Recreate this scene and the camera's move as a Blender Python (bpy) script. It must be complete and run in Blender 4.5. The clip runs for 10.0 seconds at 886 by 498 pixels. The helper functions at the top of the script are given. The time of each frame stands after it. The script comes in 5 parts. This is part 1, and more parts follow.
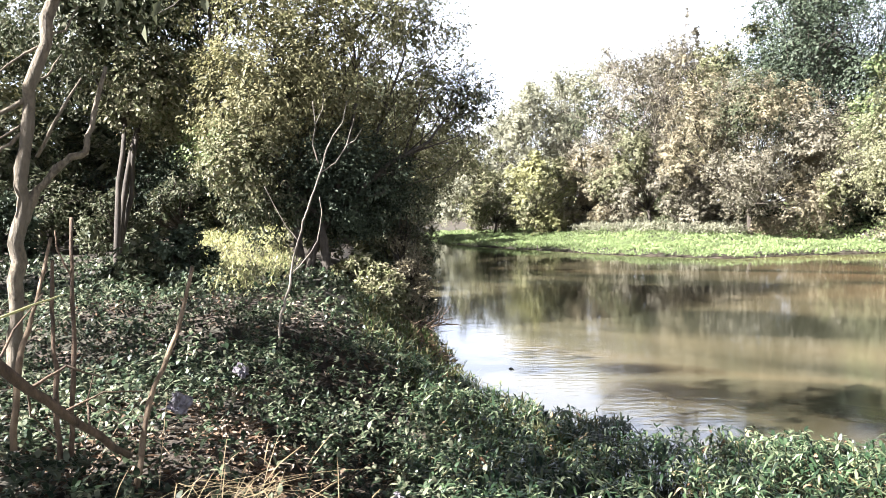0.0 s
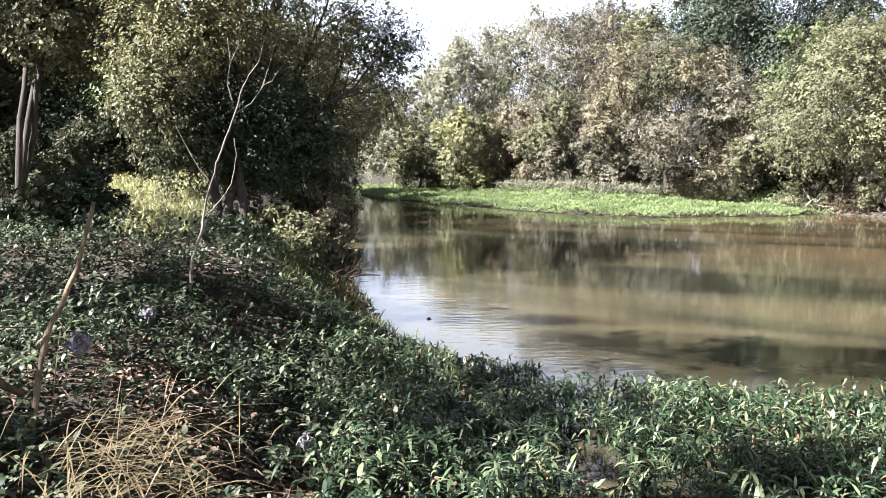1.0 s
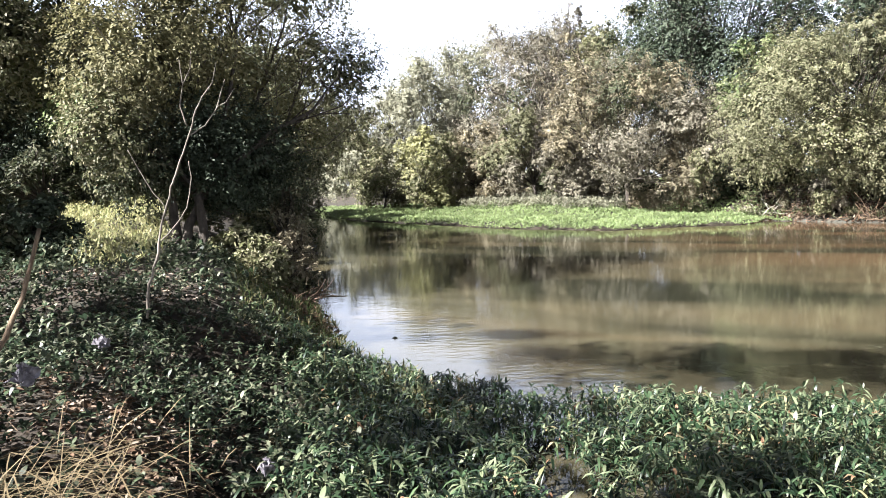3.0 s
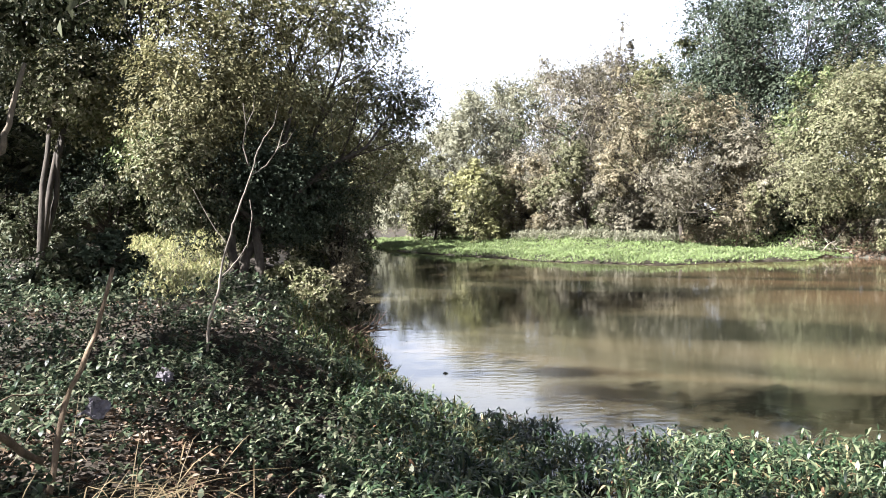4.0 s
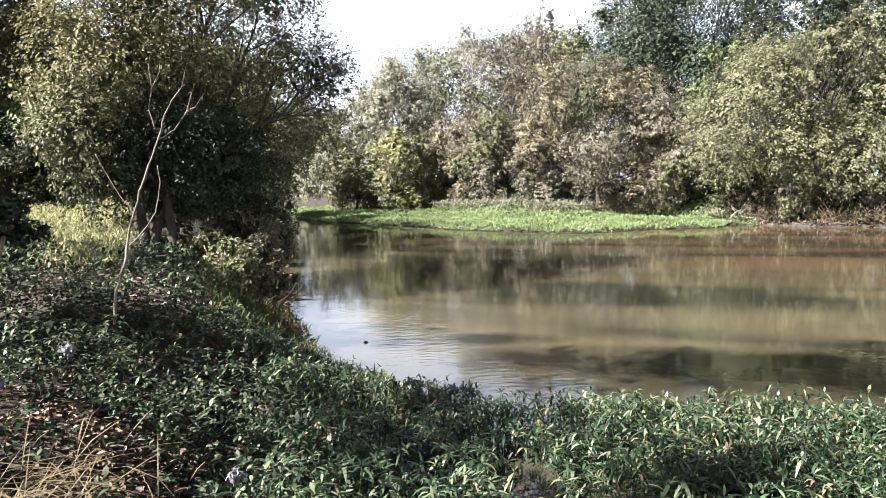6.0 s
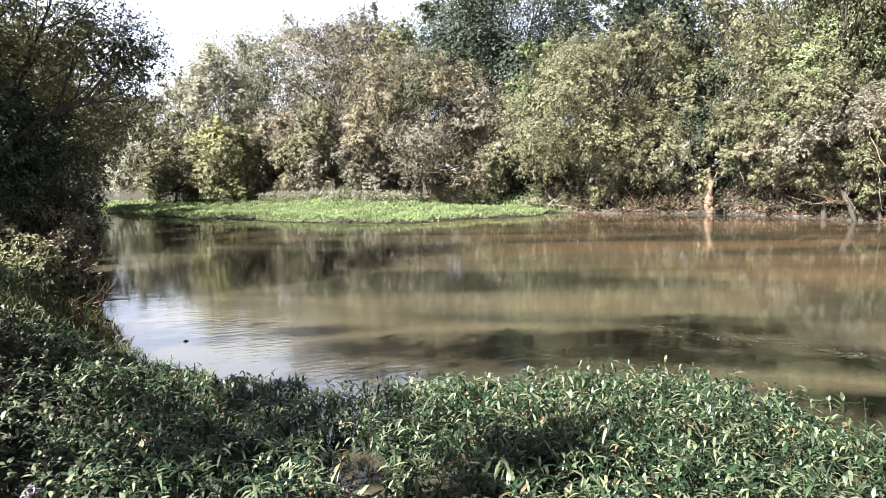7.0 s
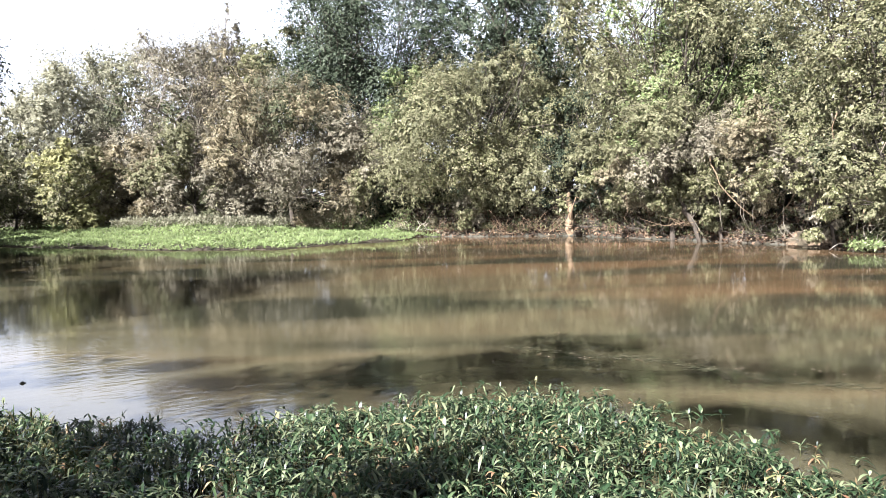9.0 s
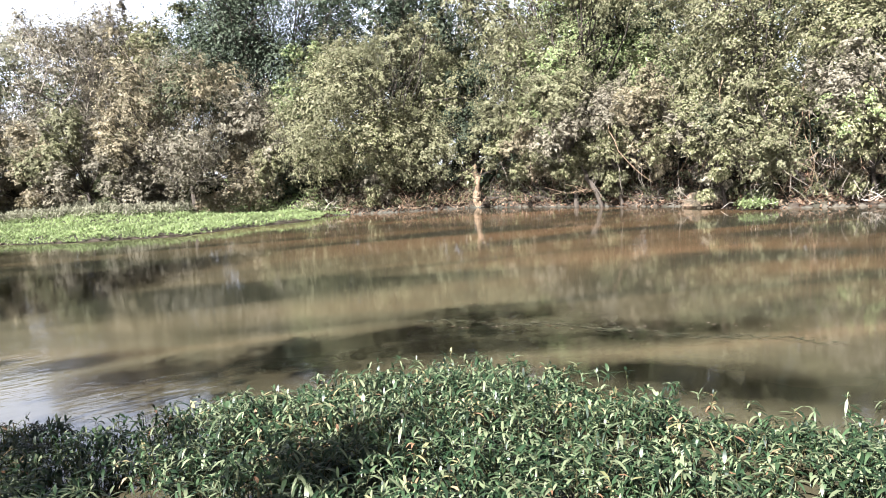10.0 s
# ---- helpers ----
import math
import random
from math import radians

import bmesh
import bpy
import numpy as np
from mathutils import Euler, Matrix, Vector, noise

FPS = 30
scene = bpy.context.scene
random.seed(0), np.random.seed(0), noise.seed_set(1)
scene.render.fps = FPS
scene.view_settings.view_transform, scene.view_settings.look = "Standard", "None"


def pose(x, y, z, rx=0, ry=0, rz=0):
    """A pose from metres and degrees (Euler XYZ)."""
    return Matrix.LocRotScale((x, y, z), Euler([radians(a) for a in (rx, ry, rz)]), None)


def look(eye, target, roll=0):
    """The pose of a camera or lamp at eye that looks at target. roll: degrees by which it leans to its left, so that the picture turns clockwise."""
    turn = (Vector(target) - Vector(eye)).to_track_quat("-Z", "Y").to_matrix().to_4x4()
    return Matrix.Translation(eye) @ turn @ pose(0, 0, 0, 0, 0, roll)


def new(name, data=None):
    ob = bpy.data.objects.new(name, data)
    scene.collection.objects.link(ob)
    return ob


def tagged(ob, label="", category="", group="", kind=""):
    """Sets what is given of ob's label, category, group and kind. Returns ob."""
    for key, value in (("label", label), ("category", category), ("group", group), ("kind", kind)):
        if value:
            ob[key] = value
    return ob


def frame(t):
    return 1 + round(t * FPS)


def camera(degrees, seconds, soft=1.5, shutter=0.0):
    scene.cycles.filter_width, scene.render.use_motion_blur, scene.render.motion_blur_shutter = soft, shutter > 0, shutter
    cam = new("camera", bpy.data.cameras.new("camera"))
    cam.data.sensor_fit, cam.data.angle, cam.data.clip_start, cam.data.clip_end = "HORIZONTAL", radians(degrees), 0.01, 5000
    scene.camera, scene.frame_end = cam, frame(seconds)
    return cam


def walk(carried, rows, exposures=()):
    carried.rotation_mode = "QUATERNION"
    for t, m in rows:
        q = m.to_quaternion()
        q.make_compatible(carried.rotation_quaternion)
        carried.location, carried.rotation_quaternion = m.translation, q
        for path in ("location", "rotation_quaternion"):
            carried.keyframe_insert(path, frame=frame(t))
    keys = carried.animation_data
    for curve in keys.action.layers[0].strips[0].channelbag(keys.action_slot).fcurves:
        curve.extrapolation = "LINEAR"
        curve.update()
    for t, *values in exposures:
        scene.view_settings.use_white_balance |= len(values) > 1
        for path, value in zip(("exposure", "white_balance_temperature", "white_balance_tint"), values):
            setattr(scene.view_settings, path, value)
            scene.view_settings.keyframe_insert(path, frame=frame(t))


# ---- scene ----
cam = camera(61.3, 10.0, soft=0.75)
# seconds, place, yaw to the left, pitch up, roll
PATH = [
    (0, -0.131, -0.033, 2.072, 3.77, -3.07, -0.98),
    (0.5, -0.119, -0.033, 2.057, 0.79, -1.28, -0.39),
    (1, -0.072, -0.023, 2.002, -2.01, -6.49, 0.79),
    (1.5, -0.044, 0.000, 1.963, -4.41, -9.91, 1.64),
    (2, 0.018, 0.038, 1.936, -8.44, -7.56, 0.63),
    (2.5, 0.026, 0.047, 1.948, -8.63, -6.87, -1.76),
    (3, -0.019, 0.013, 1.972, -4.51, -5.00, -0.94),
    (3.2, -0.046, 0.011, 1.982, -3.66, -4.89, -1.17),
    (4.3, -0.049, -0.081, 2.051, -0.35, -1.60, -0.34),
    (4.5, -0.049, -0.071, 2.050, -1.90, -1.22, -1.50),
    (5, -0.028, -0.079, 2.061, -4.09, -0.86, -2.46),
    (5.2, -0.017, -0.061, 2.047, -5.12, -2.26, -1.68),
    (6.3, -0.011, -0.008, 2.014, -7.94, -4.97, 0.06),
    (6.5, 0.001, -0.012, 2.009, -10.34, -4.77, 0.13),
    (7, 0.044, -0.007, 2.000, -19.65, -5.75, -0.73),
    (7.5, 0.130, 0.157, 1.962, -27.55, -6.95, -1.58),
    (8, 0.103, 0.151, 1.983, -30.42, -3.76, -1.16),
    (8.5, 0.104, 0.152, 1.981, -29.76, -4.20, -1.06),
    (9, 0.112, 0.147, 1.983, -29.70, -3.98, -0.86),
    (9.5, 0.095, 0.137, 1.997, -31.73, -4.54, -1.59),
    (10, 0.083, 0.084, 2.000, -36.46, -6.12, -3.26),
]
EXPOSURES = [(0, 3.22, 5850, 12), (0.5, 2.74, 5850, 12), (1.0, 2.76, 5750, 12), (2.0, 2.76, 5750, 12), (3.0, 2.72, 5800, 12), (4.5, 2.72, 5800, 12), (5.0, 2.58, 5800, 12), (6.5, 2.62, 5850, 12), (8.0, 2.66, 5850, 13), (10, 2.66, 5800, 13)]


def aim(x, y, z, yaw, pitch, roll):
    a, b = radians(yaw), radians(pitch)
    ahead = Vector((-math.sin(a) * math.cos(b), math.cos(a) * math.cos(b), math.sin(b)))
    return look((x, y, z), Vector((x, y, z)) + ahead, roll)


walk(cam, [(row[0], aim(*row[1:])) for row in PATH], EXPOSURES)

# ---- sky and sun ----
SUN_FROM = Vector((-0.71, -0.31, 0.63)).normalized()
world = bpy.data.worlds.new("sky")
scene.world = world
world.use_nodes = True
wn = world.node_tree
sky = wn.nodes.new("ShaderNodeTexSky")
sky.sky_type = "NISHITA"
sky.sun_disc = False
sky.sun_elevation = math.asin(SUN_FROM.z)
sky.sun_rotation = math.atan2(SUN_FROM.x, SUN_FROM.y)
sky.air_density, sky.dust_density, sky.ozone_density = 0.8, 3.0, 1.0
# thin bright haze that thickens towards the horizon
where, split = wn.nodes.new("ShaderNodeTexCoord"), wn.nodes.new("ShaderNodeSeparateXYZ")
haze, total = wn.nodes.new("ShaderNodeValToRGB"), wn.nodes.new("ShaderNodeVectorMath")
for at_, c in ((0.0, (11.0, 11.3, 12.2)), (0.29, (9.8, 10.1, 11.0)), (0.42, (0.20, 0.21, 0.24)), (1.0, (0.026, 0.029, 0.034))):
    e = haze.color_ramp.elements.new(at_) if 0 < at_ < 1 else haze.color_ramp.elements[0 if at_ == 0 else -1]
    e.color = (*c, 1)
wn.links.new(where.outputs["Generated"], split.inputs[0])
wn.links.new(split.outputs["Z"], haze.inputs[0])
wn.links.new(sky.outputs[0], total.inputs[0])
total.operation = "MULTIPLY_ADD"
total.inputs[1].default_value = (0.11, 0.11, 0.115)
wn.links.new(haze.outputs[0], total.inputs[2])
wn.links.new(total.outputs[0], wn.nodes["Background"].inputs[0])
wn.nodes["Background"].inputs[1].default_value = 0.032
sun = new("sun", bpy.data.lights.new("sun", "SUN"))
sun.data.energy, sun.data.angle, sun.data.color = 5.0, radians(0.6), (1.0, 0.94, 0.84)
sun.matrix_world = look(SUN_FROM * 60, (0, 0, 0))


# ---- materials ----
def shader(name):
    mat = bpy.data.materials.new(name)
    mat.use_nodes = True
    tree_ = mat.node_tree
    tree_.nodes.clear()
    out = tree_.nodes.new("ShaderNodeOutputMaterial")

    def add(kind, **values):
        node = tree_.nodes.new("ShaderNode" + kind)
        for key, value in values.items():
            node.inputs[key.replace("_", " ")].default_value = value
        return node

    def tie(a, i, b, j):
        tree_.links.new(a.outputs[i], b.inputs[j])

    return mat, out, add, tie


def ramp_of(add, stops):
    node = add("ValToRGB")
    ramp = node.color_ramp
    while len(ramp.elements) < len(stops):
        ramp.elements.new(0.5)
    for e, (at, c) in zip(ramp.elements, stops):
        e.position, e.color = at, (*c, 1)
    return node


def leaf_material(name, colours, shine=0.06, rough=0.55, patch=0.35, patch_scale=0.7, sheen=0.15):
    """Leaves: a colour for each leaf, drifting in patches; light shines through."""
    mat, out, add, tie = shader(name)
    geo = add("NewGeometry")
    ramp = ramp_of(add, [((i + 0.01) / len(colours), c) for i, c in enumerate(colours)])
    tie(geo, "Random Per Island", ramp, 0)
    noise_ = add("TexNoise", Scale=patch_scale, Detail=3.0)
    tie(geo, "Position", noise_, "Vector")
    span = add("MapRange")
    span.inputs[1].default_value, span.inputs[2].default_value = 0.3, 0.7
    span.inputs[3].default_value, span.inputs[4].default_value = 1 - patch, 1 + patch
    tie(noise_, 0, span, 0)
    hue = add("HueSaturation")
    tie(span, 0, hue, "Value")
    tie(ramp, 0, hue, "Color")
    skin = add("BsdfPrincipled", Roughness=rough)
    skin.inputs["Specular IOR Level"].default_value = sheen
    glow = add("BsdfTranslucent")
    tie(hue, 0, skin, "Base Color")
    tie(hue, 0, glow, "Color")
    mix = add("MixShader")
    mix.inputs[0].default_value = shine
    tie(skin, 0, mix, 1)
    tie(glow, 0, mix, 2)
    tie(mix, 0, out, 0)
    return mat


def rough_material(name, dark, light, scale=6.0, rough=0.85, bump=0.3, stretch=(1, 1, 1), third=None):
    """Bark, soil and the like: two scales of mottling and a relief."""
    mat, out, add, tie = shader(name)
    geo, mapping = add("NewGeometry"), add("Mapping", Scale=stretch)
    tie(geo, "Position", mapping, "Vector")
    big = add("TexNoise", Scale=scale * 0.2, Detail=3.0)
    fine = add("TexNoise", Scale=scale, Detail=8.0, Roughness=0.65)
    tie(mapping, 0, big, "Vector")
    tie(mapping, 0, fine, "Vector")
    ramp = ramp_of(add, [(0.32, dark), (0.68, light)])
    tie(fine, 0, ramp, 0)
    last = ramp
    if third:
        blend = add("MixRGB")
        edge = ramp_of(add, [(0.45, (0, 0, 0)), (0.6, (1, 1, 1))])
        tie(big, 0, edge, 0)
        tie(edge, 0, blend, 0)
        tie(ramp, 0, blend, 1)
        blend.inputs[2].default_value = (*third, 1)
        last = blend
    skin = add("BsdfPrincipled", Roughness=rough)
    tie(last, 0, skin, "Base Color")
    relief = add("Bump", Strength=bump, Distance=0.03)
    tie(fine, 0, relief, "Height")
    tie(relief, 0, skin, "Normal")
    tie(skin, 0, out, 0)
    return mat


def water_material():
    """Silty river water: some light passes to the bed, some comes back from the silt, the surface mirrors."""
    mat, out, add, tie = shader("river_water")
    geo = add("NewGeometry")
    heading, drift = add("Mapping", Rotation=(0, 0, 0.4)), add("Mapping", Scale=(0.10, 0.40, 1))
    tie(geo, "Position", heading, "Vector")
    tie(heading, 0, drift, "Vector")
    silt_noise = add("TexNoise", Scale=1.0, Detail=4.0, Roughness=0.45, Distortion=0.6)
    tie(drift, 0, silt_noise, "Vector")
    silt = ramp_of(add, [(0.36, (0.024, 0.025, 0.016)), (0.44, (0.056, 0.050, 0.030)), (0.52, (0.079, 0.069, 0.041)), (0.58, (0.098, 0.080, 0.046)), (0.68, (0.118, 0.088, 0.049))])
    tie(silt_noise, 0, silt, 0)
    # red clay clouds the water below the steep bank
    place_ = add("SeparateXYZ")
    tie(geo, "Position", place_, 0)
    cloud = add("MapRange")
    for slot, value in zip((1, 2, 3, 4), (6.5, 15.0, 0.0, 0.9)):
        cloud.inputs[slot].default_value = value
    tie(place_, 0, cloud, 0)
    red = add("MixRGB")
    clouds = ramp_of(add, [(0.40, (0.050, 0.046, 0.030)), (0.47, (0.084, 0.062, 0.036)), (0.55, (0.128, 0.083, 0.044)), (0.64, (0.160, 0.098, 0.052))])
    tie(silt_noise, 0, clouds, 0)
    tie(clouds, 0, red, 2)
    tie(cloud, 0, red, 0)
    tie(silt, 0, red, 1)
    body, clear = add("BsdfDiffuse"), add("BsdfTransparent", Color=(0.82, 0.78, 0.66, 1))
    tie(red, 0, body, "Color")
    deep = add("MixShader")
    # clearer water over the weed beds beside the near shore
    round_ = None
    for bx, by, rx, ry, turned in ((6.55, 7.7, 1.5, 0.95, 0.5), (5.7, 6.3, 1.9, 0.8, 0.6), (5.7, 4.0, 2.4, 0.85, 1.15), (7.0, 5.6, 2.3, 1.0, 0.7), (1.7, 9.5, 1.3, 0.5, 0.15), (3.75, 8.0, 1.2, 0.7, 0.15), (2.0, 8.3, 1.3, 0.75, 0.1), (5.1, 7.7, 3.0, 0.75, 0.15), (5.0, 6.7, 2.2, 0.8, 0.5), (6.4, 8.4, 0.7, 0.4, 0.0), (4.3, 7.3, 4.2, 1.5, 0.25)):
        bed, turn, blob = add("Mapping", Location=(-bx, -by, 0)), add("Mapping", Scale=(1 / rx, 1 / ry, 0.0)), add("TexGradient")
        spin = add("Mapping", Rotation=(0, 0, turned))
        blob.gradient_type = "SPHERICAL"
        tie(geo, "Position", bed, "Vector")
        tie(bed, 0, spin, "Vector")
        tie(spin, 0, turn, "Vector")
        tie(turn, 0, blob, "Vector")
        if round_:
            most = add("Math")
            most.operation = "MAXIMUM"
            tie(round_, round_socket, most, 0)
            tie(blob, 1, most, 1)
            round_, round_socket = most, 0
        else:
            round_, round_socket = blob, 1
    patch_noise = add("TexNoise", Scale=1.6, Detail=5.0)
    tie(geo, "Position", patch_noise, "Vector")
    both = add("Math")
    both.operation = "MULTIPLY"
    tie(round_, round_socket, both, 0)
    tie(patch_noise, 0, both, 1)
    clearing = add("MapRange")
    for slot, value in zip((1, 2, 3, 4), (0.03, 0.34, 0.28, 0.96)):
        clearing.inputs[slot].default_value = value
    tie(both, 0, clearing, 0)
    tie(clearing, 0, deep, 0)
    tie(body, 0, deep, 1)
    tie(clear, 0, deep, 2)
    long_, short = add("Mapping", Scale=(0.5, 1.6, 1)), add("Mapping", Scale=(0.75, 1.7, 1))
    long_.inputs["Rotation"].default_value = (0, 0, 0.35)
    swell, ripple = add("TexNoise", Scale=1.6, Detail=3.0), add("TexNoise", Scale=5.5, Detail=2.0)
    tie(geo, "Position", long_, "Vector")
    tie(geo, "Position", short, "Vector")
    tie(long_, 0, swell, "Vector")
    tie(short, 0, ripple, "Vector")
    first, second = add("Bump", Strength=0.014, Distance=0.12), add("Bump", Strength=0.002, Distance=0.03)
    tie(swell, 0, first, "Height")
    tie(ripple, 0, second, "Height")
    tie(first, 0, second, "Normal")
    mirror, facing = add("BsdfGlossy", Roughness=0.06), add("Fresnel", IOR=1.68)
    # a patch of wind ripples off the undercut bank
    gust_place, gust_shape, gust = add("Mapping", Location=(-0.8, -9.6, 0)), add("Mapping", Scale=(0.30, 0.22, 0.0)), add("TexGradient")
    gust.gradient_type = "SPHERICAL"
    tie(geo, "Position", gust_place, "Vector")
    tie(gust_place, 0, gust_shape, "Vector")
    tie(gust_shape, 0, gust, "Vector")
    strength = add("MapRange")
    for slot, value in zip((1, 2, 3, 4), (0.0, 0.7, 0.002, 0.09)):
        strength.inputs[slot].default_value = value
    tie(gust, 1, strength, 0)
    tie(strength, 0, second, "Strength")
    tie(second, 0, mirror, "Normal")
    tie(second, 0, facing, "Normal")
    mix = add("MixShader")
    tie(facing, 0, mix, 0)
    tie(deep, 0, mix, 1)
    tie(mirror, 0, mix, 2)
    tie(mix, 0, out, 0)
    return mat


WATER = water_material()
SOIL = rough_material("bank_soil", (0.013, 0.009, 0.006), (0.055, 0.038, 0.023), 7.0, 0.95, 0.8, third=(0.024, 0.022, 0.012))
CLAY = rough_material("bare_clay", (0.045, 0.029, 0.018), (0.24, 0.165, 0.105), 7.0, 0.95, 0.9, third=(0.045, 0.035, 0.02))
BARK_MOTTLED = rough_material("mottled_pale_bark", (0.038, 0.028, 0.018), (0.22, 0.175, 0.120), 26.0, 0.9, 1.0, (1, 1, 0.5), third=(0.13, 0.105, 0.075))
BARK_DARK = rough_material("dark_bark", (0.017, 0.013, 0.009), (0.066, 0.052, 0.039), 14.0, 0.9, 0.6, (1, 1, 0.25))
BARK_BROWN = rough_material("brown_bark", (0.035, 0.022, 0.013), (0.15, 0.098, 0.060), 20.0, 0.9, 0.9, (1, 1, 0.4))
BARK_GREY = rough_material("grey_bark", (0.07, 0.057, 0.045), (0.24, 0.205, 0.165), 16.0, 0.85, 0.5, (1, 1, 0.3))
BARK_TAN = rough_material("tan_dead_wood", (0.075, 0.048, 0.028), (0.24, 0.17, 0.105), 18.0, 0.85, 0.4, (1, 1, 0.3))
BARK_PALE = rough_material("pale_dead_wood", (0.30, 0.26, 0.22), (0.62, 0.56, 0.48), 14.0, 0.85, 0.3, (1, 1, 0.3))
SILT = rough_material("river_silt", (0.035, 0.032, 0.024), (0.09, 0.075, 0.055), 0.7, 0.95, 0.3, third=(0.045, 0.044, 0.034))
# Weed under water; also near-black ground standing in for shade between leaves.
WEED_AND_GAP_MUD = rough_material("weed_and_gap_shade", (0.006, 0.007, 0.004), (0.02, 0.02, 0.01), 9.0, 0.95, 0.5)
PAPER = rough_material("weathered_plastic", (0.09, 0.08, 0.088), (0.24, 0.215, 0.235), 20.0, 0.5, 0.3)

LEAF_DARK = leaf_material("dark_green_leaf", [(0.030, 0.038, 0.018), (0.047, 0.056, 0.028), (0.070, 0.076, 0.042), (0.108, 0.106, 0.066)], 0.24)
# Dark trees' own green; also a colour stand-in for shade under crowns and banks.
LEAF_DEEP_AND_SHADED = leaf_material("deep_green_and_shaded_leaf", [(0.014, 0.021, 0.012), (0.024, 0.033, 0.019), (0.038, 0.049, 0.030), (0.060, 0.072, 0.046)], 0.12)
LEAF_WILLOW = leaf_material("olive_leaf", [(0.055, 0.060, 0.026), (0.090, 0.094, 0.042), (0.135, 0.134, 0.068), (0.20, 0.185, 0.115)], 0.24)
LEAF_GOLD = leaf_material("yellow_green_leaf", [(0.15, 0.155, 0.064), (0.19, 0.19, 0.084), (0.23, 0.222, 0.105), (0.265, 0.25, 0.13)], 0.30)
LEAF_OLIVE = leaf_material("golden_olive_leaf", [(0.080, 0.079, 0.036), (0.118, 0.113, 0.052), (0.162, 0.150, 0.072), (0.215, 0.196, 0.104)], 0.3)
# Brighter copy of the olive leaf that puts daylight into the crown's colour.
LEAF_AIRY_LIT = leaf_material("airy_lit_olive_leaf", [(0.085, 0.088, 0.036), (0.135, 0.132, 0.058), (0.19, 0.178, 0.088), (0.25, 0.235, 0.135)], 0.42)
LEAF_GREY = leaf_material("grey_brown_leaf", [(0.104, 0.094, 0.066), (0.136, 0.122, 0.088), (0.172, 0.155, 0.113), (0.215, 0.194, 0.147)], 0.30)
LEAF_RUST = leaf_material("dry_olive_leaf", [(0.118, 0.102, 0.062), (0.156, 0.134, 0.084), (0.195, 0.168, 0.108), (0.245, 0.212, 0.145)], 0.30)
LEAF_SAGE = leaf_material("sage_leaf", [(0.085, 0.088, 0.046), (0.116, 0.117, 0.062), (0.150, 0.147, 0.082), (0.195, 0.186, 0.115)], 0.30)
LEAF_FRESH = leaf_material("fresh_green_leaf", [(0.055, 0.080, 0.027), (0.095, 0.130, 0.046), (0.145, 0.178, 0.074), (0.22, 0.24, 0.12)])
# Air haze over the far trees is mixed into these pale leaf colours.
LEAF_HAZE = leaf_material("hazed_far_leaf", [(0.18, 0.178, 0.122), (0.205, 0.202, 0.14), (0.232, 0.226, 0.16), (0.26, 0.25, 0.18)], 0.30)
# Near-black to pale leaf ranges below also imitate shaded gaps and lit tips.
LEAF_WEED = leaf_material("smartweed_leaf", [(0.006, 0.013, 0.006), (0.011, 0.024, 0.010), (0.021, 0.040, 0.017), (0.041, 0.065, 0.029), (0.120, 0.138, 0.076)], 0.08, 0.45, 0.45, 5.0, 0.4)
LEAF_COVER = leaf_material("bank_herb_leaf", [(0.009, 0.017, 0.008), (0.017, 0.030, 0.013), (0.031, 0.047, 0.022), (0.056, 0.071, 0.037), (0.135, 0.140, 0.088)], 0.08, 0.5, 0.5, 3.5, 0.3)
LEAF_ISLAND = leaf_material("water_plant_leaf", [(0.15, 0.205, 0.075), (0.205, 0.265, 0.105), (0.27, 0.325, 0.145), (0.20, 0.235, 0.12)], 0.3, 0.5, 0.25, 0.35)
# Sunlight falling on the clearing is partly put into this pale yellow.
GRASS_GOLD = leaf_material("sunny_grass", [(0.27, 0.265, 0.115), (0.35, 0.33, 0.155), (0.41, 0.375, 0.21), (0.20, 0.22, 0.095)], 0.3, 0.5, 0.2, 1.0)
GRASS_BANK = leaf_material("bank_grass_blade", [(0.030, 0.053, 0.015), (0.046, 0.068, 0.021), (0.076, 0.084, 0.034), (0.122, 0.106, 0.053)], 0.3, 0.5, 0.3, 1.0)
# Brown dead leaves, and pale yellow ones that paint sunlit spots.
LEAF_DAPPLE_YELLOWED = leaf_material("dapple_and_yellowed_leaf", [(0.12, 0.125, 0.055), (0.19, 0.175, 0.085), (0.25, 0.205, 0.115), (0.17, 0.095, 0.055)], 0.15, 0.5, 0.3, 4.0, 0.3)
STRAW = leaf_material("dry_straw", [(0.075, 0.048, 0.025), (0.125, 0.088, 0.046), (0.21, 0.165, 0.095), (0.050, 0.032, 0.018)], 0.15, 0.6, 0.2, 3.0)
POND_WEED = leaf_material("drifting_weed", [(0.010, 0.013, 0.007), (0.020, 0.025, 0.012), (0.036, 0.038, 0.020), (0.080, 0.070, 0.045)], 0.05, 0.8, 0.1, 4.0)
RED_LITTER = leaf_material("reddish_fallen_leaf", [(0.030, 0.016, 0.010), (0.062, 0.033, 0.020), (0.115, 0.066, 0.042), (0.19, 0.125, 0.085)], 0.08, 0.8, 0.1, 3.0)
DRY_LEAF = leaf_material("fallen_leaf", [(0.070, 0.042, 0.025), (0.115, 0.073, 0.045), (0.170, 0.122, 0.082), (0.24, 0.195, 0.150)], 0.1, 0.7, 0.2, 3.0)


# ---- building helpers ----
def mesh_of(name, verts, faces, mat, smooth=False):
    me = bpy.data.meshes.new(name)
    me.from_pydata([tuple(v) for v in verts], [], faces)
    me.materials.append(mat)
    if smooth:
        me.polygons.foreach_set("use_smooth", [True] * len(me.polygons))
    me.update()
    return me


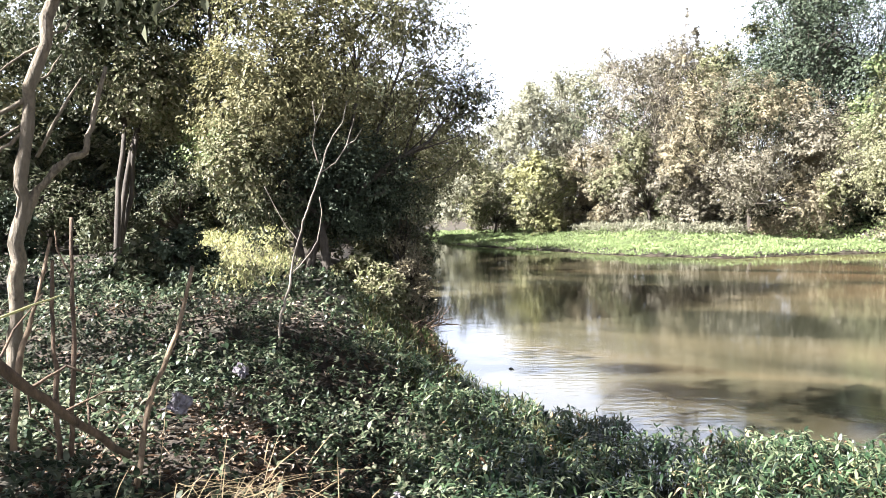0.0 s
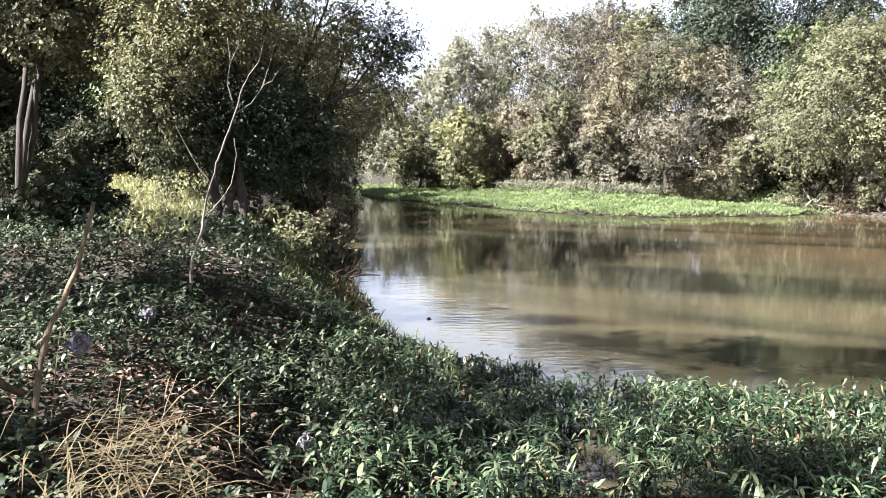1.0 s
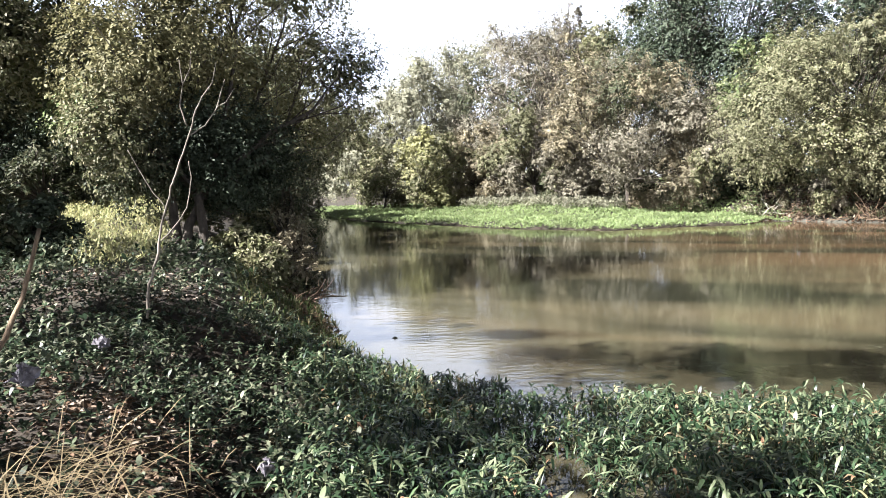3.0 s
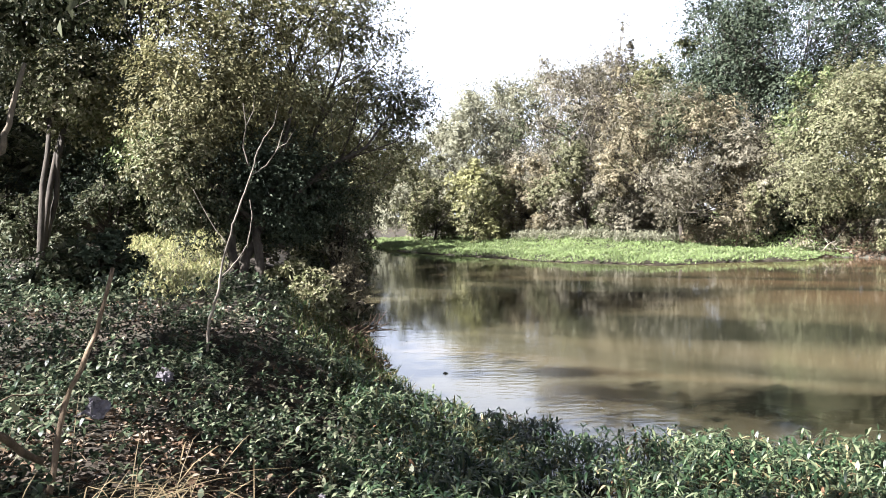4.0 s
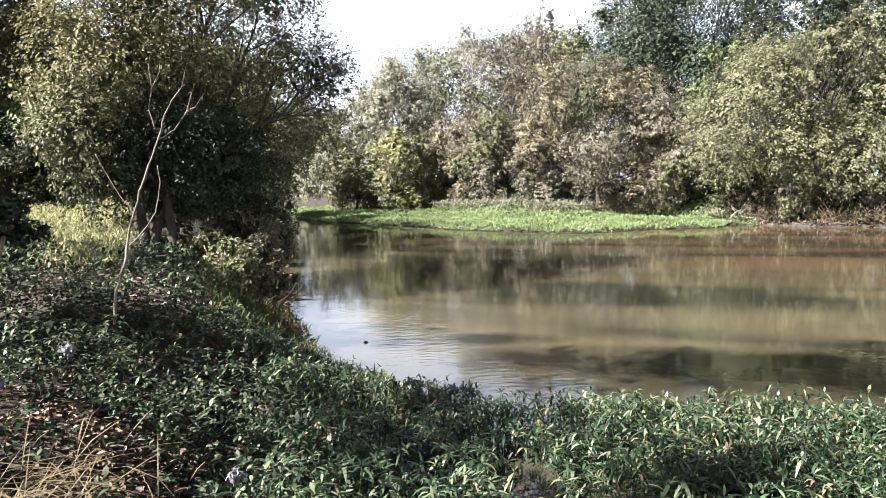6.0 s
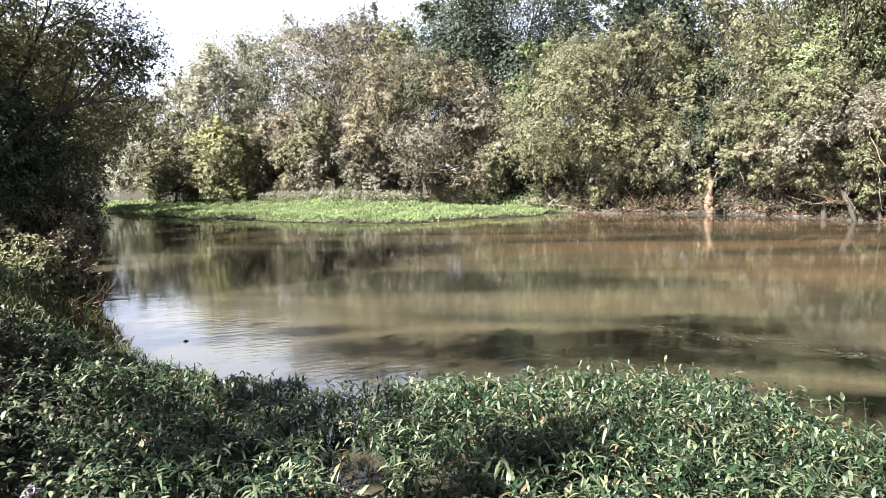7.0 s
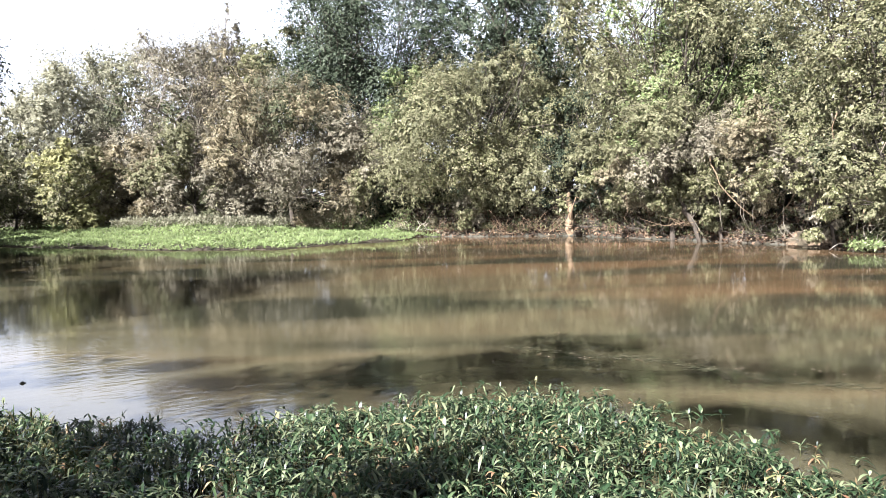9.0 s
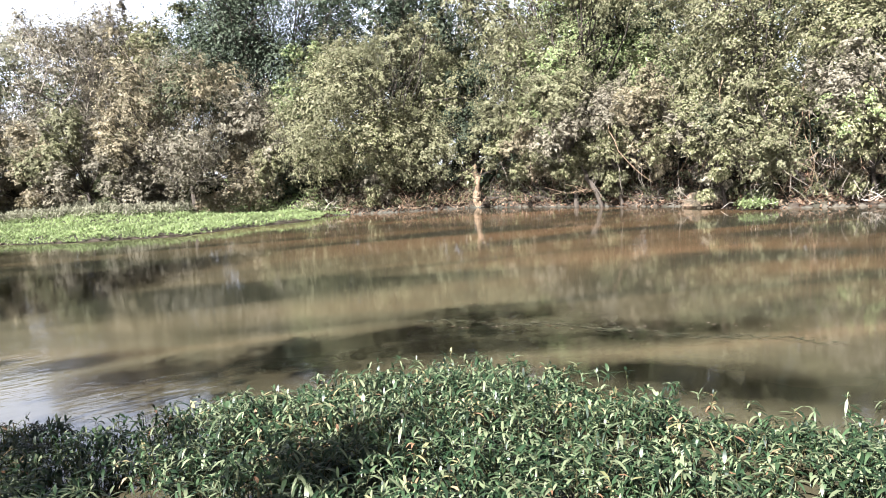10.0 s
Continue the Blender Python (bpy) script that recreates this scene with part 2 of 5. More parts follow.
def part(name, me, parent, label=""):
    ob = new(name, me)
    ob.parent = parent
    return tagged(ob, label)


def thing(name, place, label, category, group="", kind=""):
    ob = new(name)
    ob.location = place
    return tagged(ob, label, category, group, kind)


def fast_mesh(name, verts, polys, mat):
    """A mesh from numpy arrays: verts (n, 3), polys a list of index arrays (m, k), one a corner count k."""
    me = bpy.data.meshes.new(name)
    me.vertices.add(len(verts))
    me.vertices.foreach_set("co", np.ascontiguousarray(verts, dtype=np.float32).ravel())
    counts = np.concatenate([np.full(len(p), p.shape[1]) for p in polys])
    me.loops.add(int(counts.sum()))
    me.loops.foreach_set("vertex_index", np.concatenate([p.ravel() for p in polys]).astype(np.int32))
    me.polygons.add(len(counts))
    me.polygons.foreach_set("loop_start", np.concatenate([[0], np.cumsum(counts)[:-1]]).astype(np.int32))
    me.materials.append(mat)
    me.update(calc_edges=True)
    me.validate()
    return me


def unit(v):
    return v / np.maximum(np.linalg.norm(v, axis=-1, keepdims=True), 1e-9)


def leaf_mesh(name, P, D, N, L, W, mat, fold=0.25):
    """Small folded leaves: two triangles each."""
    n = len(P)
    S = unit(np.cross(D, N))
    up = np.cross(S, D)
    L, W = np.broadcast_to(L, n)[:, None], np.broadcast_to(W, n)[:, None]
    mid = P + D * L * 0.45 + up * W * fold
    v = np.stack([P, mid + S * W * 0.5, P + D * L, mid - S * W * 0.5], 1).reshape(-1, 3)
    i = np.arange(n)[:, None] * 4
    return fast_mesh(name, v, [np.concatenate([i + [0, 1, 2], i + [0, 2, 3]])], mat)


def fleck_mesh(name, P, D, N, L, W, mat):
    """Leaves of far crowns: a triangle each."""
    n = len(P)
    S = unit(np.cross(D, N))
    L, W = np.broadcast_to(L, n)[:, None], np.broadcast_to(W, n)[:, None]
    v = np.stack([P + S * W * 0.62, P - S * W * 0.62, P + D * L * 1.1], 1).reshape(-1, 3)
    return fast_mesh(name, v, [np.arange(3 * n).reshape(-1, 3)], mat)


def blade_mesh(name, P, D, L, W, mat, droop=0.6):
    """Lance-shaped leaves that bend down: two triangles and a quad each."""
    n = len(P)
    L, W = np.broadcast_to(L, n)[:, None], np.broadcast_to(W, n)[:, None]
    droop = np.broadcast_to(droop, n)[:, None]
    flat = np.stack([-D[:, 1], D[:, 0], np.zeros(n)], 1)
    S = unit(np.where(np.linalg.norm(flat, axis=1, keepdims=True) < 0.05, np.array([[1.0, 0, 0]]), flat))
    down = np.array([[0, 0, -1.0]])
    up = np.cross(D, S)
    up = up * np.sign(up[:, 2:3] + 1e-9)
    a = P + D * L * 0.33 + down * L * droop * 0.06
    b = P + D * L * 0.68 + down * L * droop * 0.24
    tip = P + D * L * 0.98 + down * L * droop * 0.55
    v = np.stack([P, a + S * W * 0.5 + up * W * 0.12, a - S * W * 0.5 + up * W * 0.12,
                  b + S * W * 0.40 + up * W * 0.1, b - S * W * 0.40 + up * W * 0.1, tip], 1).reshape(-1, 3)
    i = np.arange(n)[:, None] * 6
    return fast_mesh(name, v, [np.concatenate([i + [0, 2, 1], i + [3, 4, 5]]), i + [1, 2, 4, 3]], mat)


def tube(verts, faces, points, radii, sides=6):
    """A tapered tube along points, added to the lists."""
    pts = [Vector(p) for p in points]
    start = len(verts)
    side = Vector((1, 0, 0))
    for k, p in enumerate(pts):
        along = (pts[min(k + 1, len(pts) - 1)] - pts[max(k - 1, 0)]).normalized()
        side = along.orthogonal().normalized() if k == 0 else (side - along * side.dot(along)).normalized()
        other = along.cross(side)
        for s in range(sides):
            a = 2 * math.pi * s / sides
            verts.append(p + (side * math.cos(a) + other * math.sin(a)) * radii[k])
    for k in range(len(pts) - 1):
        for s in range(sides):
            a, b = start + k * sides + s, start + k * sides + (s + 1) % sides
            faces.append((a, b, b + sides, a + sides))
    faces.append(tuple(range(start + sides - 1, start - 1, -1)))
    faces.append(tuple(range(start + (len(pts) - 1) * sides, start + len(pts) * sides)))


def bent(a, b, rng, steps=5, bow=0.08):
    """Points from a to b on a slightly crooked line."""
    a, b = np.array(a, float), np.array(b, float)
    length = np.linalg.norm(b - a)
    off = rng.normal(0, bow * length, 3)
    out = []
    for k in range(steps + 1):
        u = k / steps
        out.append(a + (b - a) * u + off * math.sin(math.pi * u) + (rng.normal(0, bow * length * 0.22, 3) if 0 < k < steps else 0))
    return out


def lobe_points(rng, c, r, n, clumps, spread):
    """Leaf places in one lobe of a crown: leaves along short sprays near its outside, and a looser filling behind them."""
    clumps = max(clumps, n // 30)
    w = unit(rng.normal(size=(clumps, 3)) + [0, 0, 0.12])
    wave = 1 + 0.13 * np.sin(w[:, :1] * 5.1 + c[0]) * np.cos(w[:, 1:2] * 4.3 + c[1] * 1.7) + 0.09 * np.sin(w[:, 2:] * 8.0 + c[0] * 2.3)
    rad = (0.68 + 0.32 * rng.random((clumps, 1)) ** 0.7) * wave
    cen = np.array(c) + w * rad * np.array(r)
    reach = 3.2 * spread * np.mean(r) * rng.uniform(0.5, 1.35, (clumps, 1))
    way_ = unit(w * 0.85 + rng.normal(size=(clumps, 3)) * 0.5 + [0, 0, 0.1])
    pick = rng.integers(0, clumps, n)
    u = rng.random((n, 1)) ** 0.8
    p = cen[pick] + way_[pick] * reach[pick] * (u - 0.4) + rng.normal(0, 1, (n, 3)) * reach[pick] * (0.28 - 0.15 * u)
    inner = rng.random(n) < 0.16
    p[inner] = np.array(c) + (w[pick] * rng.uniform(0.2, 0.6, (n, 1)) * np.array(r) + rng.normal(0, 0.08, (n, 3)) * np.mean(r))[inner]
    return p, unit(w[pick] + way_[pick] * 0.5), cen, inner


def tree(name, base, lobes, bark, label, leaf=(0.2, 0.1), trunk=0.12, fork=0.35, n=9000, clumps=40, spread=0.085,
         category="tree", group="", seed=1, twigs=5, stems=1, sides=7, hang=0.0, flecks=False):
    """A tree: trunk, a limb into each lobe, and a crown of leaves. lobes: (centre, radii, material, share)."""
    rng = np.random.default_rng(seed)
    base = np.array(base, float)
    ob = thing(name, base, label, category, group)
    total = sum(l[3] for l in lobes)
    heart = np.mean([np.array(l[0], float) for l in lobes], 0)
    top = base + (heart - base) * fork
    top[2] = base[2] + (heart[2] - base[2]) * fork
    for s in range(stems):
        foot = base * 0 + (rng.normal(0, trunk * 1.6, 3) * [1, 1, 0] if s else 0)
        v, f = [], []
        line = bent(foot - [0, 0, 0.25], top - base + (rng.normal(0, 0.3, 3) if s else 0), rng, 5, 0.05)
        tube(v, f, line, [trunk * (1.25 - 0.5 * k / 5) for k in range(6)], sides)
        part("trunk", mesh_of("trunk", v, f, bark, True), ob)
    crowns = {}
    for c, r, mat, share in lobes:
        count = int(n * share / total)
        p, w, cen, inner = lobe_points(rng, c, r, count, max(8, int(clumps * share / total * len(lobes))), spread)
        v, f = [], []
        goal = np.array(c, float)
        bough = bent(top - base, goal - base, rng, 5, 0.07)
        tube(v, f, bough, [trunk * (0.62 - 0.09 * k) * (0.6 if flecks else 1.0) for k in range(6)], 3 if flecks else 6)
        limb = None if flecks else part("limb", mesh_of("limb", v, f, bark, True), ob)
        for q in cen[:twigs]:
            if limb:
                v, f = [], []
            a, w_ = int(rng.integers(2, 5)), rng.random()
            tube(v, f, bent(bough[a] * (1 - w_) + bough[a + 1] * w_, q - base, rng, 3, 0.12), [trunk * 0.2, trunk * 0.15, trunk * 0.1, trunk * 0.05], 3 if flecks else 4)
            if limb:
                part("twig", mesh_of("twig", v, f, bark, True), limb)
        if not limb:
            part("limb", mesh_of("limb", v, f, bark, True), ob)
        d = unit(rng.normal(size=(count, 3)) * 0.8 + w * 0.5 + np.array([0, 0, -0.3 - hang]))
        up = unit(rng.normal(size=(count, 3)) * (0.30 if flecks else 0.42) + w * 0.85 + np.array([0, 0, 0.45]))
        d = unit(d - up * (d * up).sum(1, keepdims=True) * 0.85)
        size = leaf[0] * rng.uniform(0.55, 1.3, count) * np.where(inner, 1.9, 1.0)
        crowns.setdefault(mat.name, [mat, []])[1].append((p - base, d, up, size))
    for mat, sets in crowns.values():
        p, d, up, size = (np.concatenate([s[k] for s in sets]) for k in range(4))
        part("crown", (fleck_mesh if flecks else leaf_mesh)("crown", p, d, up, size, size * leaf[1] / leaf[0], mat), ob)
    return ob


# ---- ground, water ----
RIVER = np.array([
    (0.40, 7.1), (-0.28, 8.1), (-0.60, 9.6), (-0.98, 11.4), (-1.55, 14.3), (-2.3, 18.8), (-1.9, 21.9), (-2.5, 28), (-3.4, 38), (-4.7, 46),
    (-8, 60), (-14, 75), (-11, 76), (-5.5, 60), (-3.2, 48), (-2.2, 43), (-1.7, 41.7), (0.7, 38.2), (5.3, 31.8), (9, 29), (12.3, 30.6),
    (15.7, 31), (17.6, 34), (19.8, 30.9), (23.3, 28.7), (24.2, 25), (24.5, 21.3), (25.3, 17), (23.8, 14.9), (25, 12.5), (26, 10.8),
    (28, 4), (29, -10), (27, -45), (13, -45), (10, -10), (6.8, -1.5), (5.7, 2.0)])
CORNERS = np.array([(5.0, 2.6), (4.72, 2.95), (4.78, 3.6), (4.76, 4.4), (4.62, 5.2), (4.2, 5.85), (3.3, 6.1), (2.3, 6.35), (1.3, 6.65)])
RIVER = np.concatenate([RIVER, CORNERS])


def shore(x, y):
    """Distance to the water's edge, positive on land."""
    x, y = np.asarray(x, float), np.asarray(y, float)
    best, inside = np.full(x.shape, 1e9), np.zeros(x.shape, bool)
    for (ax, ay), (bx, by) in zip(RIVER, np.roll(RIVER, -1, 0)):
        ex, ey = bx - ax, by - ay
        u = np.clip(((x - ax) * ex + (y - ay) * ey) / (ex * ex + ey * ey), 0, 1)
        best = np.minimum(best, np.hypot(x - ax - u * ex, y - ay - u * ey))
        if ay != by:
            inside ^= ((ay > y) != (by > y)) & (x < ax + (y - ay) * ex / ey)
    return np.where(inside, -best, best)


def step(a, b, v):
    u = np.clip((v - a) / (b - a), 0, 1)
    return u * u * (3 - 2 * u)


def lumps(x, y, s):
    return np.sin(x * 1.7 / s + 1.3 * np.sin(y * 0.9 / s)) * np.cos(y * 1.5 / s + 1.1 * np.sin(x * 1.1 / s + 2.0))


def height(x, y):
    """The ground: a herb-grown bank on the near side, a low flat opposite, a steep bank on the right."""
    x, y = np.asarray(x, float), np.asarray(y, float)
    d = shore(x, y)
    left = 1.0 * step(0.0, 1.9, d) + 0.1 * step(2, 8, d) + 0.55 * step(11.5, 22, y) * step(-3.2, -5.0, x)
    rise = 0.0 + 1.0 * step(0.2, -2.2, x + 0.10 * (y - 4)) + 0.32 * step(2.6, 0.3, y)
    near = np.minimum(np.maximum(-0.05 + 0.035 * lumps(x, y, 0.45), 0.12 * (d - 2.0)), rise)
    near = np.maximum(near, rise - 0.35 - 0.3 * step(-0.6, 0.6, x))
    w = step(6.0, 8.5, y)
    bank = near * (1 - w) + left * w
    flat = 0.08 * step(0, 0.6, d) + 0.9 * step(3.5, 15, d)
    steep = 0.25 * step(0, 0.4, d) + 1.25 * step(0.3, 2.6, d) + 0.7 * step(3, 9, d)
    far = step(16.0, 19.5, x)
    opposite = flat * (1 - far) + steep * far
    land = np.where((y > 26) & (x > -2.9 - 0.35 * (y - 43)) | (x > 14), opposite, bank)
    land = land + (0.04 * lumps(x, y, 0.5) + 0.05 * lumps(x, y, 1.7)) * step(0.2, 1.5, d)
    bed = -0.10 - 0.7 * step(0.3, 6, -d) + 0.05 * lumps(x, y, 1.2)
    return np.where(d > 0, land, np.minimum(bed, -0.06))


def lay_ground():
    near = np.arange(-14, 32.01, 0.28)
    xs = np.concatenate([[-900, -400, -200, -120], np.arange(-80, -14, 2.0), near, np.arange(33, 80, 2.0), [120, 200, 400, 900]])
    ys = np.concatenate([[-900, -400, -200, -100], np.arange(-60, -4, 2.0), np.arange(-4, 50.01, 0.28), np.arange(51, 100, 2.0), [140, 250, 500, 900]])
    X, Y = np.meshgrid(xs, ys)
    Z = height(X, Y)
    nx, ny = len(xs), len(ys)
    v = np.stack([X, Y, Z], -1).reshape(-1, 3)
    i = (np.arange(ny - 1)[:, None] * nx + np.arange(nx - 1)[None]).reshape(-1, 1)
    me = fast_mesh("ground", v, [i + [0, 1, nx + 1, nx]], SOIL)
    me.materials.append(CLAY)
    steepy = (shore(X, Y) < 2.0) & (X > 17.5) & (shore(X, Y) > 0.1) & (lumps(X, Y, 0.8) + 0.6 * lumps(X + 5, Y, 0.35) > 0.3)
    me.materials.append(SILT)
    wet = shore(X, Y) < np.where(X > 17.5, -0.1, -0.5)
    # near-black mud under the smartweed also paints the shade in its leaf gaps
    weed_or_gap = (wet | (X > -0.5) & (Y < 8) & (X < 8)) & (shore(X, Y) > -2.4 + 0.8 * lumps(X, Y, 0.8)) & (X < 10) & (Y < 11)
    me.materials.append(WEED_AND_GAP_MUD)
    kind = np.where(weed_or_gap, 3, np.where(wet, 2, np.where(steepy, 1, 0)))[:-1, :-1].ravel()
    me.polygons.foreach_set("material_index", kind.astype(np.int32))
    me.polygons.foreach_set("use_smooth", [True] * len(me.polygons))
    return tagged(new("ground", me), "dark earth river bank with leaf litter and bare clay edges", "ground", kind="structure")


lay_ground()
v = [(-40, -60, 0), (60, -60, 0), (60, 90, 0), (-40, 90, 0)]
tagged(new("water", mesh_of("water", v, [(0, 1, 2, 3)], WATER)), "calm silty olive-brown river water with soft reflections", "water", kind="structure")

# ---- opposite bank ----
FAR_SET = "trees on the opposite bank"


def far_tree(name, x, y, low, high, half, mat, label, lobes=9, n=9000, leaf=(0.24, 0.13), bark=BARK_DARK, seed=1, second=None, lean=(0.0, 0.0), **more):
    """A broad tree whose crown of many lobes fills the height from low to high and the given half width."""
    rng = np.random.default_rng(seed + 500)
    tall, made = high - low, []
    lobes = round(lobes * 1.5)
    far = math.hypot(x, y) > 22
    for k in range(lobes):
        u = (k + 0.5) / lobes
        a = k * 2.4 + rng.random()
        belly = math.sin(math.pi * (0.22 + 0.68 * u)) ** 0.6
        r = half * rng.choice([0.26, 0.34, 0.44, 0.54]) * (1.08 - 0.25 * u)
        reach = max(half * belly - r * 0.6, 0.1 * half) * rng.uniform(0.55, 1.35)
        c = (x + lean[0] + math.cos(a) * reach, y + lean[1] + math.sin(a) * reach * 0.85, min(low + r * 0.55 + (tall - r * 1.3) * max(0, u + rng.normal(0, 0.06)), high - r * 0.5))
        tone = second if second and k % 3 == 1 else LEAF_DARK if mat in (LEAF_SAGE, LEAF_RUST, LEAF_GREY) and rng.random() < 0.08 else mat
        made.append((c, (r, r, r * rng.uniform(0.65, 1.1)), tone, r * r * rng.uniform(0.6, 1.3)))
    # boughs that stand out of the crown and break its outline
    for k in range(9):
        c, r = made[int(rng.integers(len(made) // 3, len(made)))][:2]
        way = unit(rng.normal(size=3) * [1, 1, 0.8] + [0, 0, 0.35])
        s = half * rng.uniform(0.08, 0.17)
        made.append((tuple(np.array(c) + way * np.array(r) * 1.12), (s, s, s * rng.uniform(0.8, 1.6)), mat, s * s * 1.3))
    z = float(height(x, y))
    if far:
        n, leaf = int(n * 1.7), (leaf[0] * 0.60, leaf[1] * 0.69)
        more.setdefault("twigs", 2)
    return tree(name, (x, y, z), made, bark, label, leaf, trunk=0.05 + 0.009 * (high - z), n=n, seed=seed, group=more.pop("group", FAR_SET), flecks=far, **more)


far_tree("bush", 2.7, 48, 0.2, 6.0, 2.4, LEAF_GOLD, "yellow-green leafy bush on the grassy flat by the river", 11, 11000, (0.2, 0.1), seed=11, second=LEAF_WILLOW, category="bush")
far_tree("bush", 6.2, 49.5, 0.2, 6.2, 2.3, LEAF_RUST, "dry olive bush at the edge of the woods", 9, 9000, (0.22, 0.12), seed=12, category="bush")
far_tree("bush", 9.2, 46, 0.2, 6.6, 2.6, LEAF_SAGE, "dusty sage-green bush at the edge of the woods", 10, 11000, (0.22, 0.12), seed=13, second=LEAF_GREY, category="bush")
far_tree("bush", 4.4, 50.5, 0.2, 5.0, 1.8, LEAF_WILLOW, "olive bush between taller ones", 8, 6000, (0.2, 0.1), seed=54, category="bush")
far_tree("bush", 7.8, 47.8, 0.2, 4.6, 1.8, LEAF_RUST, "dry brownish bush between taller ones", 8, 6000, (0.2, 0.1), seed=55, category="bush")
far_tree("bush", 11.6, 45.2, 0.2, 5.6, 2.0, LEAF_SAGE, "grey-green bush between taller ones", 8, 7000, (0.2, 0.1), seed=56, category="bush")
far_tree("bush", 0.0, 53, 0.1, 5.0, 2.4, LEAF_WILLOW, "olive bush near the inlet", 9, 8000, (0.22, 0.12), seed=33, category="bush")
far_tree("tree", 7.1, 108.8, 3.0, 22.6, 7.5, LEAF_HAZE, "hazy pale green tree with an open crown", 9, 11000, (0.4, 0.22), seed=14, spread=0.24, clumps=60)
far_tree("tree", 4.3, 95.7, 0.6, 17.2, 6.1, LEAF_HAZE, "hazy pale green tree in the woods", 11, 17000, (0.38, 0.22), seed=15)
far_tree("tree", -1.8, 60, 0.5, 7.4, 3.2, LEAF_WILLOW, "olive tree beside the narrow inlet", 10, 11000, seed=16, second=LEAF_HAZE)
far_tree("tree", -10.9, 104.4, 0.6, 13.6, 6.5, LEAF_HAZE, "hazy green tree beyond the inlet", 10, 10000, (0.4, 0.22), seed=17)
far_tree("tree", 11.6, 57, 1.0, 15.6, 5.2, LEAF_GREY, "tall greyish-brown tree with bare pale limbs", 14, 34000, (0.20, 0.10), seed=18, bark=BARK_GREY, twigs=8, spread=0.2)
far_tree("tree", 13.6, 40.4, 0.9, 9.6, 4.6, LEAF_RUST, "broad rounded tree with dry olive-brown leaves", 15, 40000, (0.165, 0.085), seed=19, second=LEAF_GREY, twigs=6)
far_tree("bush", 10.6, 42.3, 0.6, 4.4, 1.8, LEAF_GREY, "low greyish bush at the edge of the flat", 9, 8000, (0.19, 0.10), seed=20, category="bush")
far_tree("tree", 22, 47.5, 4.0, 19.0, 7.4, LEAF_DEEP_AND_SHADED, "tall dark green tree above the others", 22, 60000, (0.21, 0.12), seed=21, spread=0.16, twigs=6)
far_tree("tree", 31, 41, 3.0, 19.0, 7.0, LEAF_DEEP_AND_SHADED, "tall dark green tree deep in the woods", 13, 22000, (0.28, 0.16), seed=22, bark=BARK_GREY)
far_tree("tree", 17.5, 52, 2.0, 14.5, 5.0, LEAF_WILLOW, "tall olive tree behind the grey one", 11, 15000, (0.26, 0.14), seed=34)
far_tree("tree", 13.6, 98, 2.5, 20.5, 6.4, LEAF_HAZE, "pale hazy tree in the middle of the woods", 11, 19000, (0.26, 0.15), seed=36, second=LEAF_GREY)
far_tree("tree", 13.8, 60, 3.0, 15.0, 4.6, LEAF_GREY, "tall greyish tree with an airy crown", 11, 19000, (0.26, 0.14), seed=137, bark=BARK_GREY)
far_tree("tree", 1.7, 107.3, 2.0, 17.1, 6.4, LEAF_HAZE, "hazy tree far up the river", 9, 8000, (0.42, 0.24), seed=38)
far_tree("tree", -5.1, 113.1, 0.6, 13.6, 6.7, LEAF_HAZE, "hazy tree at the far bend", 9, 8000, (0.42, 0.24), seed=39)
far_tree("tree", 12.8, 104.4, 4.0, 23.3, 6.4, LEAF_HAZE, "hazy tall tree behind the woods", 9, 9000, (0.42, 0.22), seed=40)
far_tree("tree", 29.5, 31.5, 2.5, 15.5, 4.8, LEAF_WILLOW, "green leafy tree behind the bank", 11, 13000, (0.2, 0.11), seed=51, second=LEAF_SAGE)
far_tree("tree", 32, 13, 2.5, 15.0, 5.0, LEAF_SAGE, "tall leafy tree on top of the bank", 11, 11000, (0.2, 0.11), seed=52)
far_tree("vine", 20.7, 41, 5.2, 9.6, 2.0, LEAF_FRESH, "bright green vine climbing into the trees", 7, 7000, (0.22, 0.14), seed=23, category="vine")
far_tree("bush", 17.3, 39.5, 1.0, 6.0, 2.2, LEAF_RUST, "tangled brown bush on the bank", 9, 9000, (0.19, 0.10), seed=35, second=LEAF_GREY, category="bush")
far_tree("tree", 20.5, 32.6, 1.3, 9.8, 4.6, LEAF_SAGE, "broad sage-green tree leaning over the water", 15, 46000, (0.15, 0.078), seed=24, second=LEAF_WILLOW, twigs=6)
far_tree("tree", 25.5, 36, 2.5, 14.0, 5.0, LEAF_DEEP_AND_SHADED, "tall dark green tree behind the bank", 12, 20000, (0.2, 0.11), seed=25, second=LEAF_DARK)
# the dark hollow by the broken trunk is coloured into this vine's leaves
far_tree("vine", 24.0, 29.5, 0.9, 7.4, 1.4, LEAF_DEEP_AND_SHADED, "vine curtain over a broken trunk, darkened for the hollow's shade", 8, 9000, (0.17, 0.10), seed=26, category="vine", hang=1.0)
far_tree("bush", 24.4, 22.9, 2.0, 6.3, 2.9, LEAF_SAGE, "pale sage bush overhanging the clay bank", 11, 25000, (0.14, 0.072), seed=27, second=LEAF_GREY, category="bush", twigs=7)
far_tree("tree", 27.0, 24.8, 2.2, 14.4, 5.2, LEAF_SAGE, "tall vine-covered tree on the steep bank", 16, 48000, (0.155, 0.08), seed=28, second=LEAF_FRESH)
far_tree("tree", 26.9, 16.3, 2.0, 13.2, 4.8, LEAF_SAGE, "vine-covered tree with bare hanging stems", 15, 44000, (0.138, 0.072), seed=29, second=LEAF_WILLOW)
